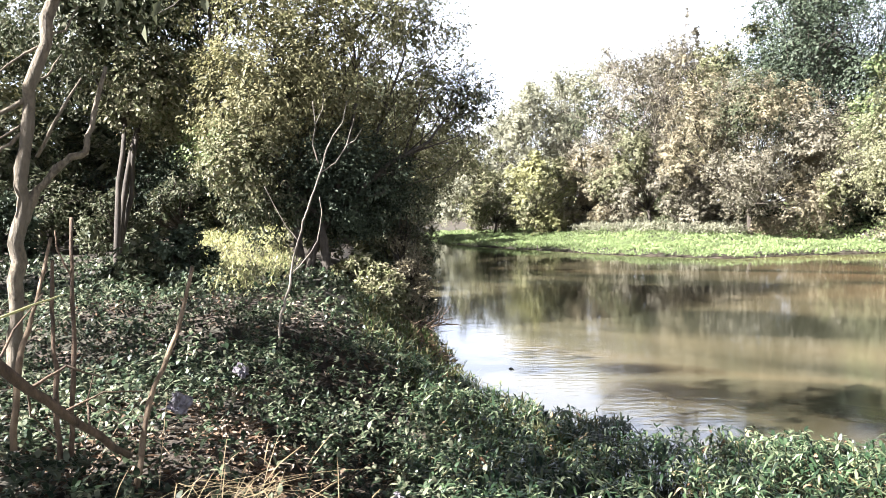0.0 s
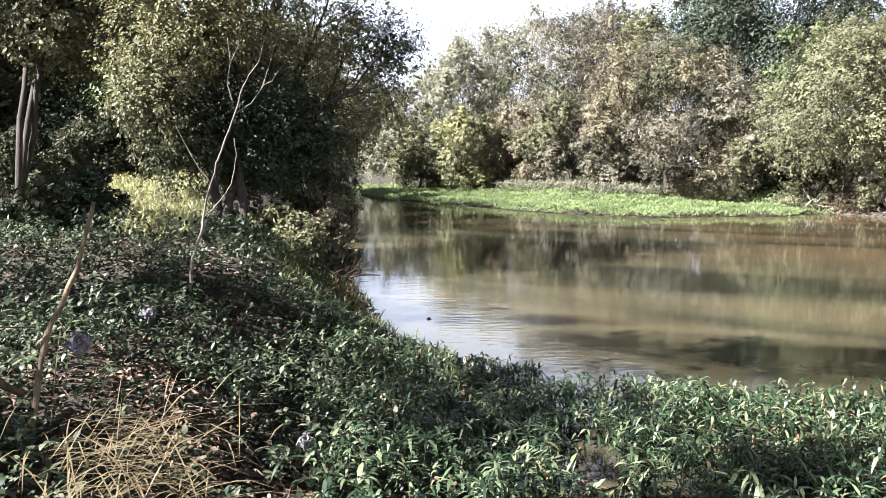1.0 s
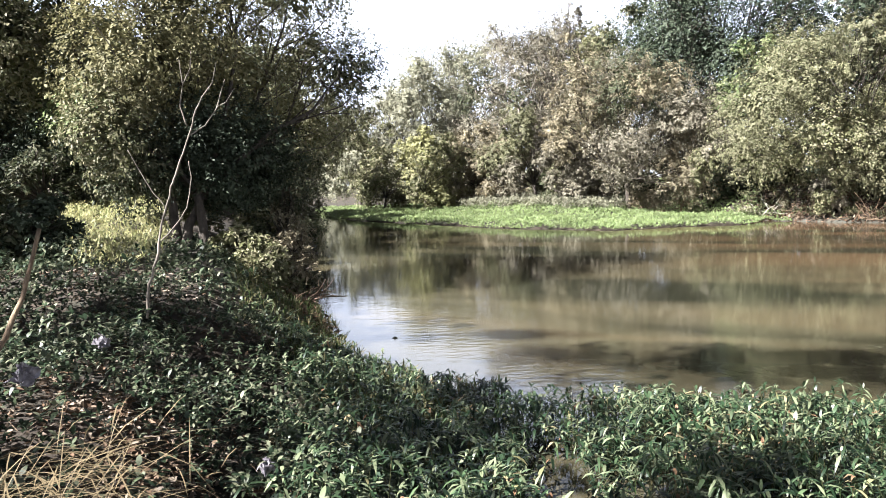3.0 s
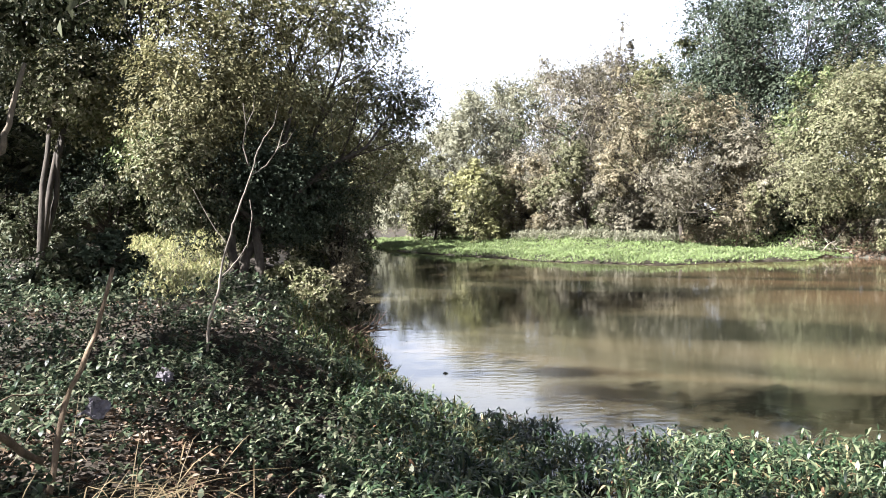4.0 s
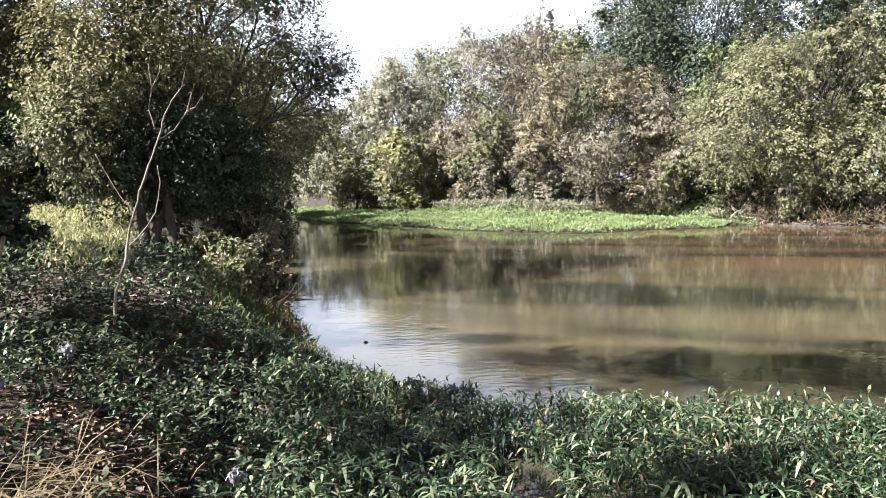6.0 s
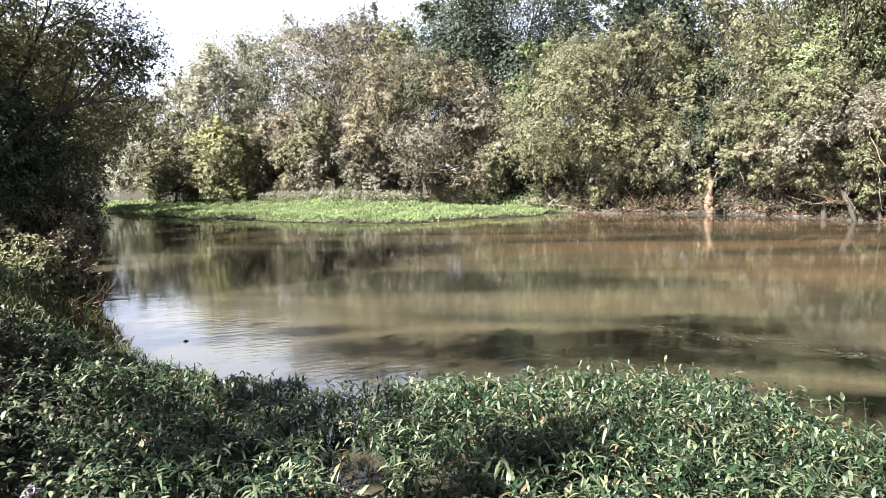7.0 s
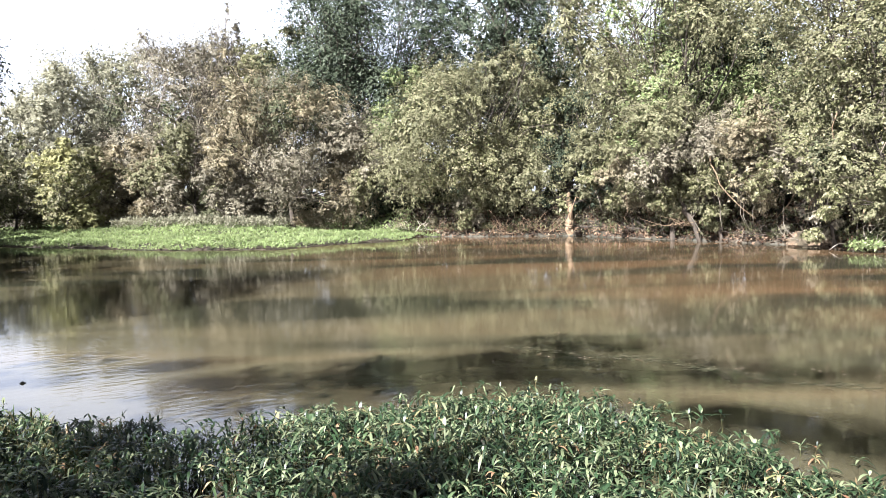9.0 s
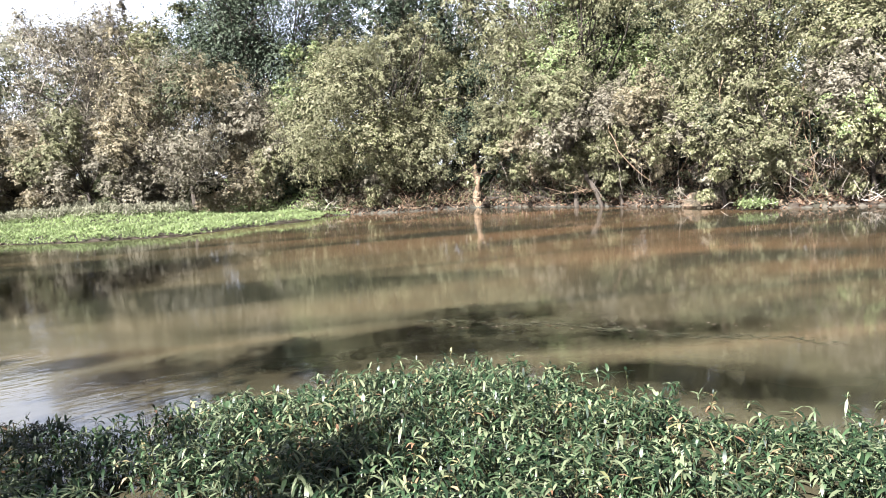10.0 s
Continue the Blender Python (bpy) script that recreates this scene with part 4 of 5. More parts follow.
stem("tree", [
    ([(-3.6, 5.1, 0.9), (-3.56, 5.13, 1.5), (-3.53, 5.15, 2.0), (-3.49, 5.18, 2.4), (-3.42, 5.22, 3.0), (-3.29, 5.3, 3.65), (-3.1, 5.3, 4.6)], 0.052, 0.036),
    ([(-3.53, 5.15, 1.98), (-3.42, 5.22, 2.25), (-3.28, 5.31, 2.45), (-3.15, 5.38, 2.54), (-3.10, 5.42, 2.8), (-3.0, 5.46, 3.18)], 0.035, 0.014),
    ([(-3.45, 5.2, 2.7), (-3.6, 5.1, 2.55), (-3.8, 5.0, 2.3)], 0.018, 0.008),
    ([(-3.42, 5.22, 2.95), (-3.7, 5.1, 2.75), (-3.9, 5.0, 2.6)], 0.018, 0.008),
    ([(-3.37, 5.25, 3.3), (-3.52, 5.22, 3.22), (-3.68, 5.2, 3.1)], 0.012, 0.006),
    ([(-3.46, 5.2, 3.0), (-3.38, 5.33, 3.1), (-3.31, 5.41, 3.27)], 0.012, 0.005),
    ([(-3.45, 5.2, 2.82), (-3.56, 5.24, 2.72), (-3.7, 5.19, 2.62)], 0.013, 0.006),
    ([(-3.36, 5.25, 3.36), (-3.25, 5.38, 3.44), (-3.16, 5.4, 3.62)], 0.010, 0.004),
    ([(-3.42, 5.22, 2.5), (-3.2, 5.2, 2.85), (-3.05, 5.2, 3.05)], 0.015, 0.006)], BARK_MOTTLED, "slender pale-barked tree with bare branches", "tree", np.array((-3.6, 5.1, 1.0)))
tall_rng = np.random.default_rng(44)
p, w, cen, inner = lobe_points(tall_rng, (-3.2, 5.2, 5.2), (1.1, 1.0, 0.9), 800, 20, 0.09)
pale_tree = [o for o in scene.objects if o.get("label", "").startswith("slender pale-barked")][0]
part("crown", leaf_mesh("crown", p - [-3.6, 5.1, 1.0], unit(tall_rng.normal(size=(800, 3)) + w * 0.5), unit(tall_rng.normal(size=(800, 3)) + [0, 0, 1]), 0.10, 0.05, LEAF_FRESH), pale_tree)
stem("broken_trunk", [
    ([(23.6, 28.75, -0.2), (23.5, 28.7, 0.35), (23.58, 28.65, 0.8), (23.46, 28.62, 1.3), (23.36, 28.6, 1.75), (23.33, 28.6, 2.1)], 0.22, 0.07), ([(23.48, 28.65, 1.05), (23.6, 28.3, 1.9), (23.9, 27.9, 1.6)], 0.035, 0.012),
    ([(23.45, 28.68, 1.2), (23.2, 28.6, 1.7), (22.9, 28.5, 1.9)], 0.03, 0.01)],
    BARK_TAN, "broken pale tan trunk standing at the waterline", "tree trunk", np.array((23.6, 28.75, 0.0)))
stem("leaning_trunk", [
    ([(24.35, 21.4, -0.1), (24.1, 21.7, 0.9), (23.85, 22.0, 1.7), (23.7, 22.3, 2.7)], 0.11, 0.06), ([(24.1, 21.7, 0.9), (24.3, 21.3, 1.6), (24.6, 21.0, 2.5)], 0.05, 0.025)],
    BARK_DARK, "dark trunk leaning out from the clay bank", "tree trunk", np.array((24.35, 21.4, 0.0)))
stem("bare_limb", [
    ([(9.6, 52.5, 7.2), (8.4, 51.5, 7.9), (7.6, 51, 8.1), (6.9, 50.6, 8.9)], 0.06, 0.03), ([(8.4, 51.5, 7.9), (8.7, 51.3, 8.8), (8.9, 51.2, 9.6)], 0.04, 0.02),
    ([(9.6, 52.5, 7.2), (10.4, 52.3, 8.2), (10.8, 52.2, 9.3)], 0.045, 0.02), ([(9.6, 52.5, 7.2), (10.0, 53.5, 4.0), (10.3, 54.5, 0.8)], 0.08, 0.14)],
    BARK_GREY, "bleached bare limb among grey leaves", "tree", np.array((10.3, 54.5, 0.9)))
stem("stake", [([(-2.19, 3.42, 0.9), (-2.17, 3.45, 1.34), (-2.2, 3.52, 1.75), (-2.24, 3.6, 2.06)], 0.013, 0.008), ([(-2.2, 3.52, 1.75), (-2.26, 3.5, 1.9), (-2.27, 3.5, 2.0)], 0.006, 0.003)],
     BARK_BROWN, "thin brown upright stem among the herbs", "stem", np.array((-2.19, 3.42, 0.95)))
stem("stake", [([(-2.22, 3.38, 0.9), (-2.24, 3.4, 1.24), (-2.3, 3.5, 1.55), (-2.32, 3.55, 1.85)], 0.014, 0.008)],
     BARK_BROWN, "thin dark upright stem among the herbs", "stem", np.array((-2.22, 3.38, 0.95)))
stem("stick", [([(-2.33, 3.2, 1.0), (-2.35, 3.29, 1.39), (-2.44, 3.6, 1.64), (-2.53, 3.89, 1.95)], 0.015, 0.009)],
     BARK_TAN, "slanting tan stick beside the pale trunk", "stick", np.array((-2.33, 3.2, 1.0)))
stem("fallen_branch", [([(-2.02, 2.3, 1.75), (-1.97, 2.6, 1.53), (-1.89, 2.87, 1.27), (-1.78, 3.2, 0.98)], 0.024, 0.014), ([(-1.93, 2.72, 1.4), (-1.86, 2.86, 1.46), (-1.74, 2.92, 1.4)], 0.008, 0.003), ([(-1.97, 2.6, 1.53), (-2.02, 2.78, 1.62), (-2.0, 2.95, 1.75)], 0.006, 0.002), ([(-1.89, 2.87, 1.27), (-1.76, 2.96, 1.33), (-1.66, 3.1, 1.3)], 0.006, 0.002), ([(-1.85, 3.0, 1.16), (-1.95, 3.16, 1.24), (-1.98, 3.3, 1.36)], 0.006, 0.002), ([(-1.93, 2.72, 1.4), (-1.98, 2.8, 1.28), (-1.95, 2.95, 1.12)], 0.005, 0.002)],
     BARK_BROWN, "dark fallen branch lying across the herbs", "branch", np.array((-1.8, 3.2, 0.95)))
stem("twig", [([(-1.84, 2.43, 1.72), (-1.80, 2.58, 1.75), (-1.77, 2.72, 1.77)], 0.005, 0.003), ([(-1.84, 2.43, 1.72), (-1.95, 2.35, 1.4), (-2.0, 2.3, 1.0)], 0.006, 0.006)],
     GRASS_GOLD, "thin yellow-green twig arching over the herbs", "twig", np.array((-2.0, 2.3, 1.0)))
twig_ob = stem("hanging_twig", [([(-3.29, 5.3, 3.65), (-2.4, 4.2, 3.5), (-1.75, 3.3, 3.25), (-1.46, 3.13, 3.09), (-1.40, 3.16, 3.04), (-1.3, 3.2, 3.0), (-1.21, 3.23, 3.05), (-1.09, 3.27, 3.14)], 0.012, 0.004),
     ([(-1.40, 3.16, 3.04), (-1.5, 3.2, 2.98), (-1.62, 3.25, 2.95)], 0.004, 0.002)], BARK_DARK, "dark overhanging twig with a few leaves", "twig", np.array((-3.29, 5.3, 3.65)))
n = 26
leaf_rng = np.random.default_rng(88)
at_tip = np.array([(-1.36, 3.17, 3.01)] + [(-1.62, 3.25, 2.95)] * 3 + [(-1.9, 3.5, 3.3)] * 22) + np.concatenate([np.zeros((1, 3)), leaf_rng.normal(0, 0.04, (3, 3)), leaf_rng.normal(0, 0.16, (22, 3))])
way = unit(np.concatenate([[(0.2, 0, -1.0)], leaf_rng.normal(0, 0.5, (n - 1, 3)) + [0, 0, -0.8]]))
for k in range(n):
    part("leaf", leaf_mesh("leaf", at_tip[k:k + 1] - [-3.29, 5.3, 3.65], way[k:k + 1], unit(leaf_rng.normal(0, 0.4, (1, 3)) + [0, -1, 0]), 0.085, 0.04, LEAF_DARK), twig_ob)
stem("stick", [([(-1.86, 3.4, 0.75), (-1.88, 3.6, 1.12), (-1.87, 3.95, 1.42), (-1.88, 4.22, 1.76)], 0.015, 0.010)], BARK_TAN, "broken tan stick leaning out of the herbs", "stick", np.array((-1.86, 3.4, 0.8)))


# ---- herbs and grass ----
def scatter(rng, x0, x1, y0, y1, per, keep):
    n = int((x1 - x0) * (y1 - y0) * per)
    x, y = rng.uniform(x0, x1, n), rng.uniform(y0, y1, n)
    ok = keep(x, y)
    x, y = x[ok], y[ok]
    return x, y, height(x, y)


def stuff(name, me, label, category):
    return tagged(new(name, me), label, category, kind="stuff")


def herbs(rng, x, y, z, tall, leaves, length, width, droop):
    """Leafy stems: the leaves climb each stem and crowd at its tip. Returns leaf places, ways, lengths and widths, and stem lines."""
    n = len(x)
    h = tall * rng.uniform(0.55, 1.15, n)
    tilt = rng.normal(0, 0.28, (n, 2))
    top = np.stack([x + tilt[:, 0] * h, y + tilt[:, 1] * h, np.maximum(z, -0.03) + h], 1)
    foot = np.stack([x, y, z - 0.02], 1)
    u = np.sqrt(rng.random((n, leaves)) * 0.85 + 0.15)
    u[:, :5] = rng.uniform(0.94, 1.0, (n, 5))
    P = foot[:, None] + (top - foot)[:, None] * u[..., None]
    a = rng.random((n, 1)) * 6.28 + np.arange(leaves)[None] * 2.4 + rng.normal(0, 0.3, (n, leaves))
    e = rng.normal(0.30, 0.5, (n, leaves)) + 0.3 * (u > 0.97)
    D = np.stack([np.cos(a) * np.cos(e), np.sin(a) * np.cos(e), np.sin(e)], -1)
    L = length * rng.uniform(0.6, 1.25, (n, leaves))
    return P.reshape(-1, 3), D.reshape(-1, 3), L.ravel(), L.ravel() * width * rng.uniform(0.8, 1.25, n * leaves), rng.uniform(0.2, 1.0, n * leaves) * droop, foot, top


def stems_mesh(name, foot, top, r, mat):
    """Thin three-sided stems."""
    ring = np.array([(1, 0, 0), (-0.5, 0.87, 0), (-0.5, -0.87, 0)]) * r
    v = np.concatenate([foot[:, None] + ring, top[:, None] + ring * 0.6], 1).reshape(-1, 3)
    i = np.arange(len(foot))[:, None] * 6
    return fast_mesh(name, v, [np.concatenate([i + [0, 1, 4, 3], i + [1, 2, 5, 4], i + [2, 0, 3, 5]])], mat)


def holes(x, y):
    """Open water pockets inside the smartweed."""
    return (np.hypot((x - 1.07) / 0.22, (y - 4.6) / 0.5) > 1) & (np.hypot((x - 1.3) / 0.55, (y - 6.4) / 0.3) > 1)


rng = np.random.default_rng(5)
keep = lambda x, y: (shore(x, y) > np.where((x > 3.2) & (rng.random(len(x)) < 0.16), -0.55, -0.05)) & (x + 0.1 * (y - 4) > -0.6) & holes(x, y) & (np.hypot(x, y) > 0.9)
x, y, z = scatter(rng, -1.2, 7, -1.0, 8, 290, keep)
thick = lumps(x, y, 0.13) + 0.5 * lumps(x + 2, y, 0.31) + rng.normal(0, 0.35, len(x)) > -0.35
x, y, z = x[thick], y[thick], z[thick]
P, D, L, W, droop, foot, top = herbs(rng, x, y, z, 0.28 * (0.5 + 0.5 * step(0.0, 0.9, shore(x, y))) * (0.36 + 0.5 * step(-0.7, 0.7, lumps(x, y, 0.3)) + 0.5 * step(-0.6, 0.7, lumps(x, y, 0.13))), 9, 0.102, 0.19, 1.5)
# patches of paler leaves imitate dappled sun, mixed with browned ones
pale = (rng.random(len(P)) < 0.16) & (lumps(P[:, 0] + 1, P[:, 1], 0.35) > 0.35)
stuff("dappled_yellowed_smartweed", blade_mesh("dappled_yellowed_smartweed", P[pale], D[pale], L[pale], W[pale], LEAF_DAPPLE_YELLOWED, droop[pale]), "pale yellow leaves for sunlit dapples and brown-tinged dead ones among the smartweed", "plants")
P, D, L, W, droop = P[~pale], D[~pale], L[~pale], W[~pale], droop[~pale]
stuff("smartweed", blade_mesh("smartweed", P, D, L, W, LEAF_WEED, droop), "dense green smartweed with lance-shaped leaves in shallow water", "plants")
stuff("smartweed_stems", stems_mesh("smartweed_stems", foot, top, 0.003, GRASS_BANK), "thin greenish stems of the smartweed", "plants")


def bare_patch(x, y):
    """The trodden patch of dry leaves on the slope."""
    return np.hypot((x + 0.95 + 0.85 * (y - 3.85)) / 0.50, (y - 3.75) / 1.25) < 1 + 0.35 * lumps(x, y, 0.2)


mounds = lambda x, y: 0.45 + 0.95 * step(-0.6, 0.8, lumps(x, y, 0.42)) * step(-0.8, 0.5, lumps(x + 3, y, 1.3))
keep = lambda x, y: (shore(x, y) > 0.5) & (x + 0.1 * (y - 4) < -0.3) & (np.hypot(x, y) > 1.3) & ~(bare_patch(x, y) & (rng.random(len(x)) < 0.95)) & (np.hypot((x + 0.345 * y + 0.2) / 1.1, (y - 15.6) / 7.0) > 1)
for x0, y0, y1, per, size in ((-6.0, 0.8, 8, 220, 0.062), (-9, 8, 14, 52, 0.095)):
    x, y, z = scatter(rng, x0, 0, y0, y1, per, keep)
    P, D, L, W, droop, foot, top = herbs(rng, x, y, z, 0.34 * mounds(x, y) * (0.55 + 0.45 * step(9.5, 7.5, y)), 7, size, 0.38, 0.9)
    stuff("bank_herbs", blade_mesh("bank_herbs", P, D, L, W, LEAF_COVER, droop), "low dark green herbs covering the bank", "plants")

# grass on the slope down to the water
keep = lambda x, y: (shore(x, y) > -0.02) & (shore(x, y) < 1.3) & (x < 1.0)
x, y, z = scatter(rng, -3.5, 1.2, 4.5, 20, 120, keep)
P, D, L, W, droop, foot, top = herbs(rng, x, y, z, 0.10, 6, 0.17, 0.055, 1.1)
D = unit(D + [0, 0, 0.7])
stuff("bank_grass", blade_mesh("bank_grass", P, D, L, W, GRASS_BANK, droop), "thin green grass on the slope above the water", "grass")

keep = lambda x, y: np.hypot((x + 0.345 * y + 0.2) / 1.1, (y - 15.6) / 7.0) < 1
x, y, z = scatter(rng, -11, -2, 8.4, 23, 70, keep)
P, D, L, W, droop, foot, top = herbs(rng, x, y, z, 0.3, 9, 0.13, 0.14, 0.9)
stuff("grass", blade_mesh("grass", P, D, L, W, GRASS_GOLD, droop), "sunlit yellow-green grass clearing", "grass")

keep = lambda x, y: (shore(x, y) > -0.25) & (y > 26) & (x > -2.9 - 0.35 * (y - 43)) & (x < 18.5) & (shore(x, y) < 16)
x, y, z = scatter(rng, -8, 18.5, 27, 60, 95, keep)
P, D, L, W, droop, foot, top = herbs(rng, x, y, z, 0.20 * (0.6 + 0.6 * step(-0.7, 0.7, lumps(x, y, 0.7))), 5, 0.10, 0.62, 0.6)
stuff("water_plants", fleck_mesh("water_plants", P, D, np.array([[0, 0, 1.0]]) + D[:, ::-1] * 0.2, L * 0.9, W * 0.85, LEAF_ISLAND), "bright green low plants carpeting the flat across the river", "plants")

# greyish low shrubs at the back of the flat
keep = lambda x, y: (y > 36) & (x > -2) & (x < 17) & (shore(x, y) > 7.5) & (shore(x, y) < 13) & (lumps(x, y, 1.1) > -0.1)
x, y, z = scatter(rng, -2, 17, 36, 56, 60, keep)
P, D, L, W, droop, foot, top = herbs(rng, x, y, z, 0.55, 7, 0.11, 0.5, 0.6)
stuff("low_shrubs", fleck_mesh("low_shrubs", P, D, np.array([[0, 0, 1.0]]) + D[:, ::-1] * 0.3, L * 1.2, W, LEAF_HAZE), "pale grey-green low shrubs at the back of the flat", "plants")

# dry leaves and low growth on the steep bank
keep = lambda x, y: (shore(x, y) > 0.05) & (shore(x, y) < 3.2) & (x > 17) & (rng.random(len(x)) < 0.35 + 0.65 * step(-0.4, 0.3, lumps(x, y, 0.7)))
# the dark green share stands in for shade under the overhanging bushes
for mat, name_, label_, tall in ((DRY_LEAF, "bank_litter", "dry brown leaves on the steep bank", 0.03), (LEAF_WILLOW, "bank_growth", "low olive growth on the steep bank", 0.3), (LEAF_DARK, "bank_growth", "low green growth on the steep bank, darkened for hollow shade", 0.3)):
    x, y, z = scatter(rng, 17, 31, 2, 36, 26, keep)
    P, D, L, W, droop, foot, top = herbs(rng, x, y, z, tall, 6, 0.12, 0.5, 0.6)
    stuff(name_, fleck_mesh(name_, P + [0, 0, 0.03], D, np.array([[0, 0, 1.0]]) + D[:, ::-1] * 0.3, L * 1.2, W, mat), label_, "plants")

keep = lambda x, y: (shore(x, y) > 0.0) & (shore(x, y) < 1.7) & (x > 17)
x, y, z = scatter(rng, 17, 31, 2, 36, 120, keep)
n = len(x)
stuff("bank_litter", leaf_mesh("bank_litter", np.stack([x, y, z + rng.uniform(0.0, 0.10, n)], 1), unit(rng.normal(size=(n, 3)) * [1, 1, 0.5]), unit(rng.normal(0, 0.5, (n, 3)) + [-0.3, 0, 1]), rng.uniform(0.06, 0.2, n), rng.uniform(0.03, 0.09, n), RED_LITTER),
      "reddish-brown dead leaves piled along the waterline", "leaves")

# dead leaves, stalks and twigs under the herbs beside the path
keep = lambda x, y: (shore(x, y) > 0.2) & (np.hypot(x, y) > 1.3) & (lumps(x, y, 0.25) > -0.5)
x, y, z = scatter(rng, -3.6, -0.3, 1.4, 6.0, 330, keep)
n = len(x)
stuff("leaf_litter", leaf_mesh("leaf_litter", np.stack([x, y, z + rng.uniform(0.0, 0.05, n)], 1), unit(rng.normal(size=(n, 3)) * [1, 1, 0.4]), unit(rng.normal(0, 0.5, (n, 3)) + [0, 0, 1]), rng.uniform(0.03, 0.085, n), rng.uniform(0.012, 0.04, n), DRY_LEAF),
      "brown dead leaves lying under the herbs", "leaves")
x, y, z = scatter(rng, -3.0, -0.5, 2.0, 5.2, 55, keep)
n = len(x)
turn_ = rng.uniform(0, 2 * math.pi, n)
foot = np.stack([x, y, z + 0.01], 1)
top = foot + np.stack([np.cos(turn_), np.sin(turn_), rng.uniform(0.02, 0.9, n)], 1) * rng.uniform(0.08, 0.32, (n, 1))
stuff("dead_stalks", stems_mesh("dead_stalks", foot, top, 0.0035, BARK_TAN), "thin brown dead stalks among the herbs", "stalks")

# brown leaves and roots on the undercut edge of the near bank
keep = lambda x, y: (shore(x, y) > -0.02) & (shore(x, y) < 0.75) & (x < -0.4)
x, y, z = scatter(rng, -3.2, -0.4, 9.3, 19, 260, keep)
n = len(x)
stuff("edge_litter", leaf_mesh("edge_litter", np.stack([x, y, z + rng.uniform(0.0, 0.12, n)], 1), unit(rng.normal(size=(n, 3)) * [1, 1, 0.6]), unit(rng.normal(0, 0.5, (n, 3)) + [0.3, -0.2, 1]), rng.uniform(0.04, 0.11, n), rng.uniform(0.02, 0.05, n), RED_LITTER),
      "brown dead leaves on the undercut bank edge", "leaves")

# fallen leaves
keep = lambda x, y: (shore(x, y) > 0.5) & (x + 0.1 * (y - 4) < -0.2) & (bare_patch(x, y) | (rng.random(len(x)) < 0.12))
x, y, z = scatter(rng, -6, 0, 1.0, 9, 900, keep)
n = len(x)
D = unit(np.stack([rng.normal(size=n), rng.normal(size=n), rng.normal(0, 0.35, n)], 1))
stuff("fallen_leaves", leaf_mesh("fallen_leaves", np.stack([x, y, z + rng.uniform(0.005, 0.04, n)], 1), D, unit(rng.normal(0, 0.4, (n, 3)) + [0, 0, 1]), rng.uniform(0.035, 0.12, n), rng.uniform(0.018, 0.05, n), DRY_LEAF),
      "dry brown fallen leaves on the slope", "leaves")

# far woods that close the view; taller unseen ones behind block low sky light
rng = np.random.default_rng(9)
hills = []
for k in range(120):
    a = 2 * math.pi * (k + rng.random()) / 120
    far = rng.uniform(58, 80)
    back = math.cos(a) < 0.85 and math.sin(a) > 0 or math.cos(a) < 0.3
    hills.append((math.sin(a) * far + 5, math.cos(a) * (far + 22) + 12, rng.uniform(11, 15) if back else rng.uniform(4.5, 7.5)))
P, w = [], []
for x, y, r in hills:
    q = unit(rng.normal(size=(300, 3)))
    q[:, 2] = np.abs(q[:, 2]) * 1.2
    P.append(np.array([x, y, 0.8]) + q * r * rng.uniform(0.8, 1.05, (300, 1)))
    w.append(q)
P, w = np.concatenate(P), np.concatenate(w)
n = len(P)
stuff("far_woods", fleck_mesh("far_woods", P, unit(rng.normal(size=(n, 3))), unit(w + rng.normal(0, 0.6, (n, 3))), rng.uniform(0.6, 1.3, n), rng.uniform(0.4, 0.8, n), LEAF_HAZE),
      "distant green woods round the river, raised behind the viewer to block skylight", "woods")

# ---- small things ----
straw_rng = np.random.default_rng(21)
n = 300
a, e = straw_rng.uniform(-1.7, 2.6, n), straw_rng.uniform(-0.1, 1.0, n)
P = np.stack([straw_rng.normal(0, 0.16, n), straw_rng.normal(0, 0.14, n), straw_rng.uniform(-0.1, 0.22, n)], 1)
D = unit(np.stack([np.cos(a) * np.cos(e), np.sin(a) * np.cos(e), np.sin(e)], 1) + [0.45, 0.0, 0.0])
L, W, droop = straw_rng.uniform(0.12, 0.50, n) * straw_rng.choice([0.6, 1.0], n), straw_rng.uniform(0.0025, 0.006, n), straw_rng.uniform(0.1, 1.3, n)
clump = thing("dry_grass_clump", (-1.08, 2.36, 0.94), "tuft of dry golden straw grass on the bank", "grass clump")
for k in range(n):
    part("blade", blade_mesh("blade", P[k:k + 1], D[k:k + 1], L[k], W[k], STRAW, droop[k]), clump)


def crumpled(name, place, size, label, seed):
    """A crumpled scrap, thick as folded foil."""
    r = np.random.default_rng(seed)
    bm = bmesh.new()
    bmesh.ops.create_grid(bm, x_segments=7, y_segments=7, size=size)
    for v_ in bm.verts:
        v_.co += Vector(r.normal(0, size * 0.22, 3)) + Vector((0, 0, size * 0.5 * math.cos(v_.co.x / size * 1.5)))
    bmesh.ops.solidify(bm, geom=bm.faces[:], thickness=0.003)
    me = bpy.data.meshes.new(name)
    bm.to_mesh(me)
    bm.free()
    me.materials.append(PAPER)
    ob = new(name, me)
    ob.matrix_world = pose(*place, 62, 20 * seed, 15)
    return tagged(ob, label, "litter")


crumpled("plastic_scrap", (-1.80, 3.78, 1.06), 0.05, "crumpled greyish-lilac plastic scrap among the herbs", 1)
crumpled("plastic_scrap", (-1.95, 5.2, 0.93), 0.045, "pale crumpled plastic scrap on the slope", 2)
crumpled("plastic_scrap", (-0.66, 3.85, 0.52), 0.035, "small whitish scrap in the grass", 3)


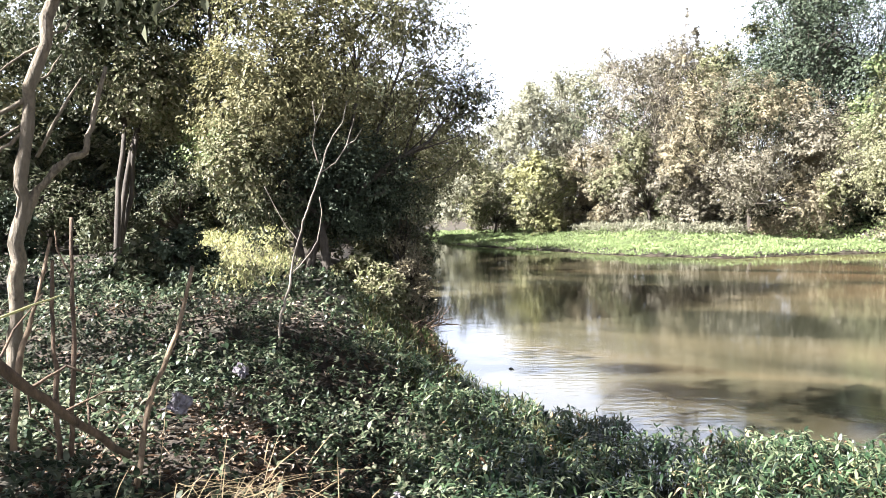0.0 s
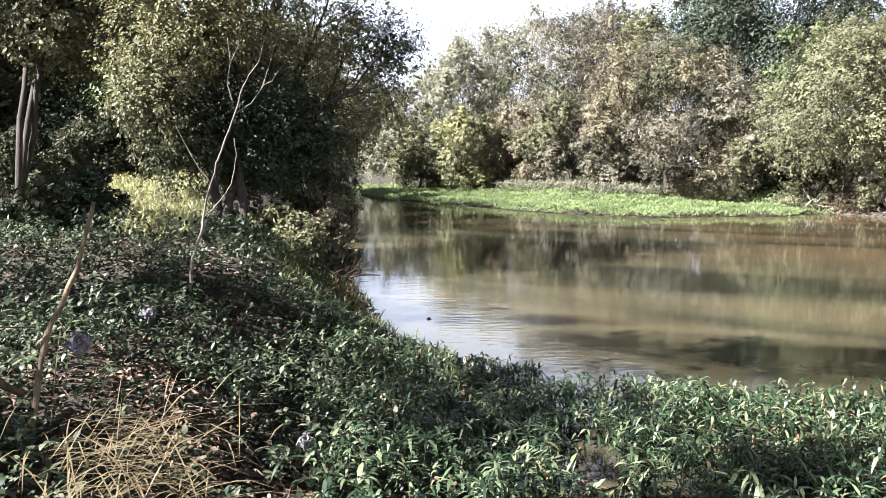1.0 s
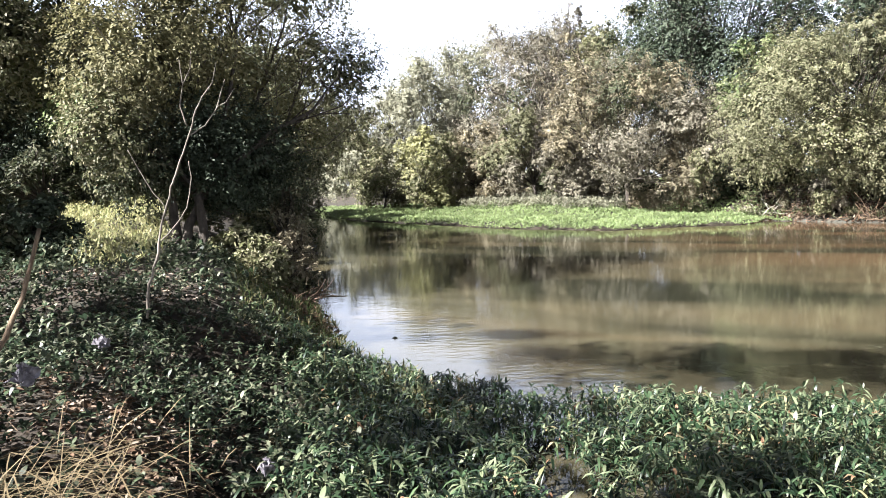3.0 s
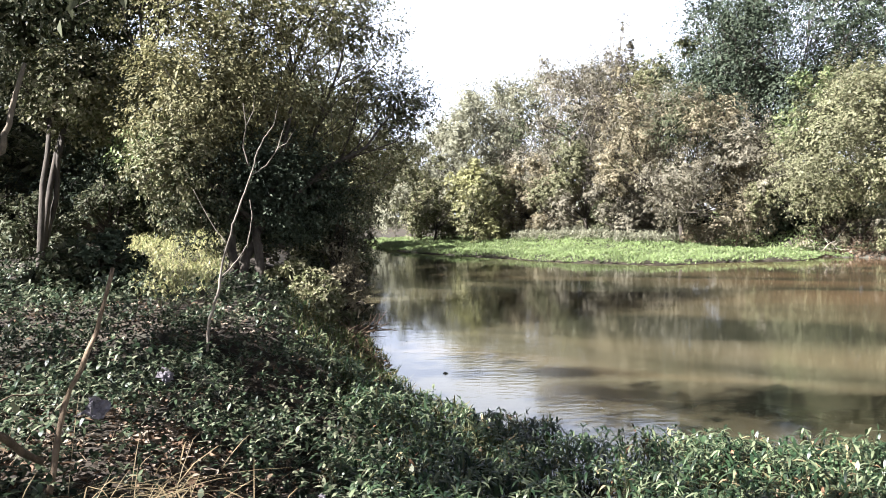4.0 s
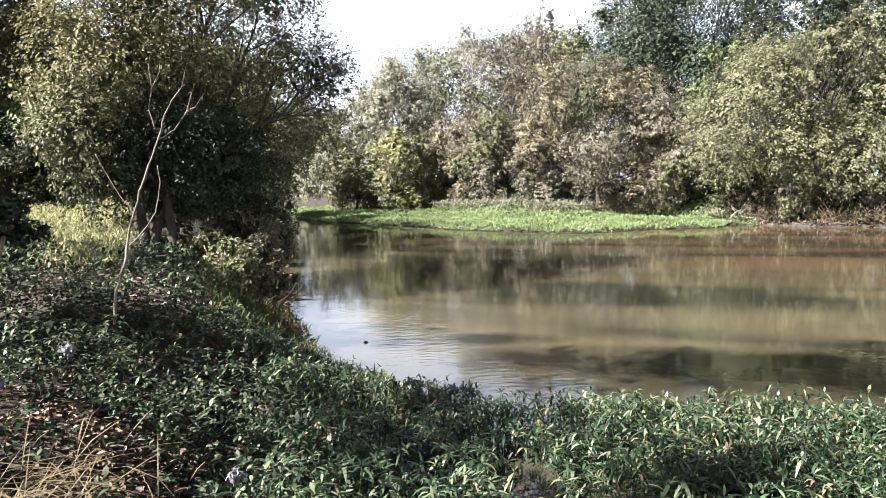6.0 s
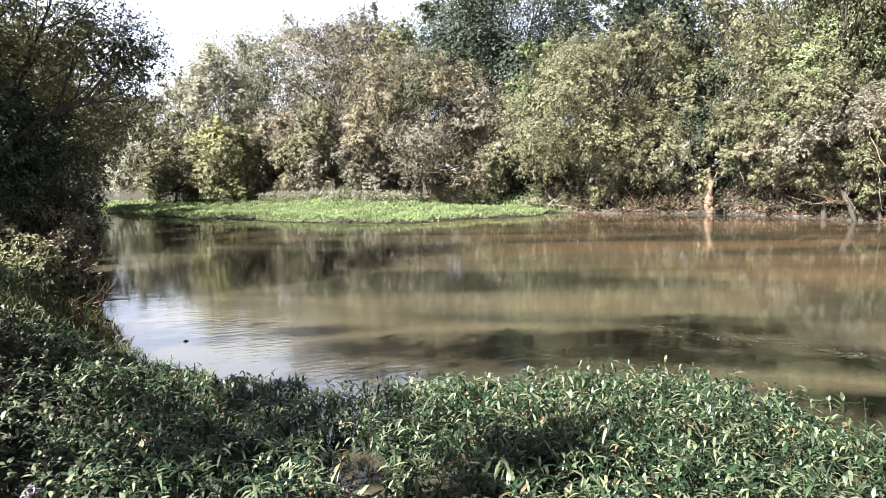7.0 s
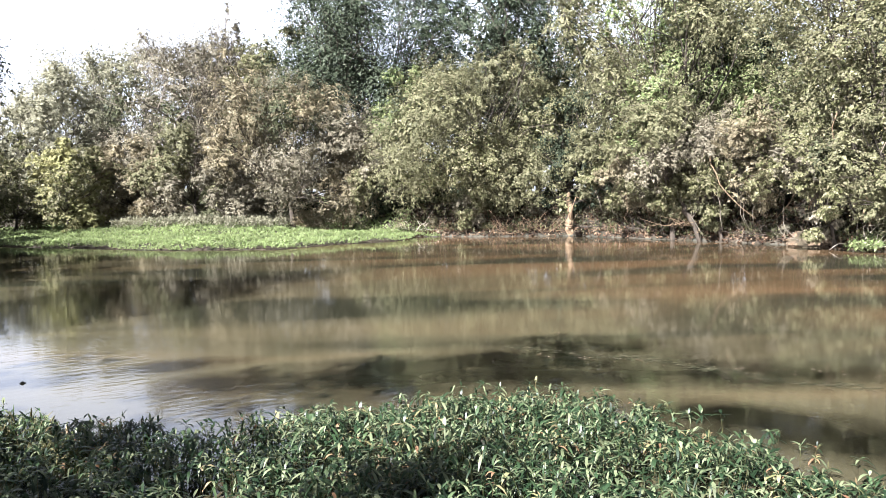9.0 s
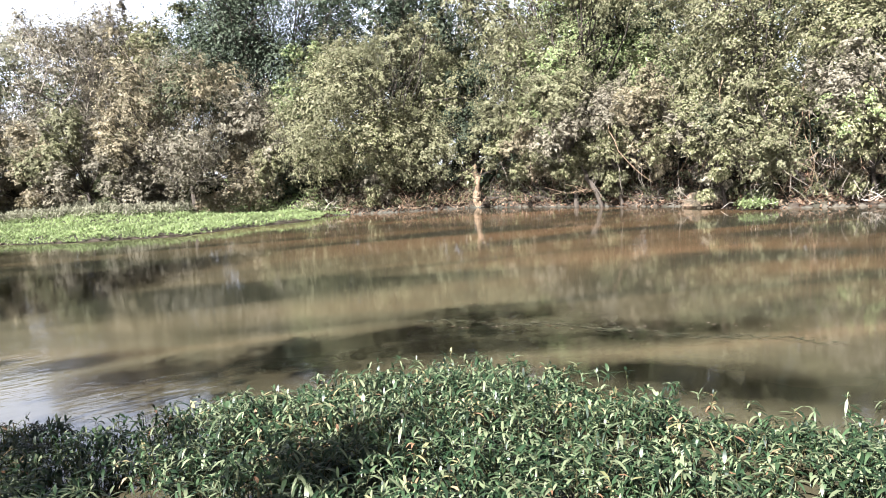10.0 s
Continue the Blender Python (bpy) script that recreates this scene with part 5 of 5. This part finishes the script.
def leafy_plant(name, place, tall, count, length, width, mat, label, seed, spread=0.5):
    r = np.random.default_rng(seed)
    ob = thing(name, place, label, "plant")
    v, f = [], []
    tube(v, f, bent((0, 0, -0.1), (0.03, 0.02, tall), r, 5, 0.03), [0.007, 0.006, 0.006, 0.005, 0.004, 0.003], 6)
    part("stem", mesh_of("stem", v, f, GRASS_BANK, True), ob)
    u = r.uniform(0.45, 1.0, count)
    a, e = np.arange(count) * 2.4, r.normal(0.3, 0.3, count)
    D = np.stack([np.cos(a) * np.cos(e), np.sin(a) * np.cos(e), np.sin(e)], 1)
    P = np.stack([0.03 * u + r.normal(0, spread * 0.02, count), 0.02 * u + r.normal(0, spread * 0.02, count), tall * u], 1)
    for k in range(count):
        part("leaf", blade_mesh("leaf", P[k:k + 1], D[k:k + 1], length * r.uniform(0.8, 1.2), width, mat, 0.6), ob)
    return ob


leafy_plant("plant", (-0.93, 1.0, float(height(-0.93, 1.0))), 1.12, 7, 0.12, 0.05, LEAF_WEED, "tall broad-leaved herb close to the viewer", 5)
rng = np.random.default_rng(15)
x, y, z = scatter(rng, 23.3, 24.7, 13.5, 15.1, 90, lambda x, y: np.hypot(x - 24, y - 14.3) < 0.65)
P, D, L, W, droop, foot, top = herbs(rng, x, y, np.maximum(z, 0), 0.3, 8, 0.13, 0.3, 0.8)
tagged(new("green_clump", blade_mesh("green_clump", P, D, L, W, LEAF_ISLAND, droop)), "bright green clump of water plants below the bank", "plants")


def mound(name, x, y, z, rx, ry, rz, mat, label, category, seed, turn=0.0):
    r = np.random.default_rng(seed)
    bm = bmesh.new()
    bmesh.ops.create_icosphere(bm, subdivisions=4, radius=1)
    for v_ in bm.verts:
        v_.co *= 1 + 0.35 * noise.noise(v_.co * 1.7 + Vector((seed, 0, 0))) + 0.18 * noise.noise(v_.co * 5 + Vector((0, seed, 0)))
        v_.co = Vector((v_.co.x * rx, v_.co.y * ry, v_.co.z * rz))
    me = bpy.data.meshes.new(name)
    bm.to_mesh(me)
    bm.free()
    me.materials.append(mat)
    ob = new(name, me)
    ob.matrix_world = pose(x, y, z, 0, 0, turn)
    return tagged(ob, label, category)


for k, (x, y, z, rx, ry, rz) in enumerate([(25.1, 16.9, 0.15, 1.0, 0.7, 0.5), (25.4, 25.4, 0.2, 1.1, 0.7, 0.6), (25.6, 22.6, 0.2, 1.2, 0.6, 0.6)]):
    mound("clay_mound", x, y, z, rx, ry, rz, CLAY, "crumbling bare clay mound at the foot of the bank", "clay", 90 + k, 70)
float_rng = np.random.default_rng(33)
n = 90
fx, fy = float_rng.uniform(-0.5, 9, n), float_rng.uniform(6, 22, n)
along = float_rng.random(n)
line = float_rng.random(n) < 0.5
fx, fy = np.where(line, 5.6 + 2.6 * along, fx), np.where(line, 7.6 - 3.2 * along + float_rng.normal(0, 0.12, n), fy)
fz = np.where(shore(fx, fy) < -0.3, 0.006, -0.4)
stuff("floating_bits", leaf_mesh("floating_bits", np.stack([fx, fy, fz], 1), unit(np.stack([float_rng.normal(size=n), float_rng.normal(size=n), np.zeros(n)], 1)), np.tile([0.0, 0.0, 1.0], (n, 1)), float_rng.uniform(0.02, 0.07, n), float_rng.uniform(0.01, 0.025, n), DRY_LEAF),
      "small leaves and bits floating on the water", "debris")
n = 700
along, side_ = float_rng.random(n), float_rng.normal(0, 0.07, n)
fx = np.interp(along, [0, 0.35, 0.7, 1.0], [5.6, 6.6, 6.95, 7.75]) + side_
fy = np.interp(along, [0, 0.35, 0.7, 1.0], [8.2, 6.6, 5.4, 3.8]) + side_ * 0.6 + 0.12 * np.sin(along * 23)
stuff("surface_weed", leaf_mesh("surface_weed", np.stack([fx, fy, np.full(n, 0.005)], 1), unit(np.stack([float_rng.normal(0.6, 0.5, n), float_rng.normal(-1.0, 0.5, n), np.zeros(n)], 1)), np.tile([0.0, 0.0, 1.0], (n, 1)), float_rng.uniform(0.03, 0.11, n), float_rng.uniform(0.008, 0.02, n), POND_WEED, 0.1),
      "thin line of dark green weed drifting on the water", "plants")
mound("stone", 0.09, 9.52, -0.01, 0.035, 0.03, 0.03, WEED_AND_GAP_MUD, "small dark stone breaking the water surface", "stone", 50)
for k, (x, y, rx, ry, turn_) in enumerate([(2.4, 8.3, 0.8, 0.4, -30), (3.6, 8.0, 0.9, 0.4, -30), (4.7, 7.7, 0.9, 0.35, -20), (6.6, 8.2, 0.9, 0.5, -20), (5.6, 7.0, 0.8, 0.4, -35), (6.6, 6.3, 0.8, 0.4, -40), (7.2, 5.2, 0.7, 0.35, -60), (7.6, 7.4, 0.7, 0.3, -30)]):
    mound("weed_bed", x, y, -0.30, rx, ry, 0.2, WEED_AND_GAP_MUD, "dark mat of weed under the water surface", "water plants", 60 + k, turn_)
twig_heap((-0.95, 3.65, float(height(-0.95, 3.65)) + 0.02), np.array([0.32, 0.32, 0.06]), 12, BARK_TAN, "short dead twigs lying among dry leaves", 431)
twig_heap((-1.35, 4.3, float(height(-1.35, 4.3)) + 0.02), np.array([0.34, 0.34, 0.06]), 12, BARK_TAN, "short dead twigs lying among dry leaves", 432)
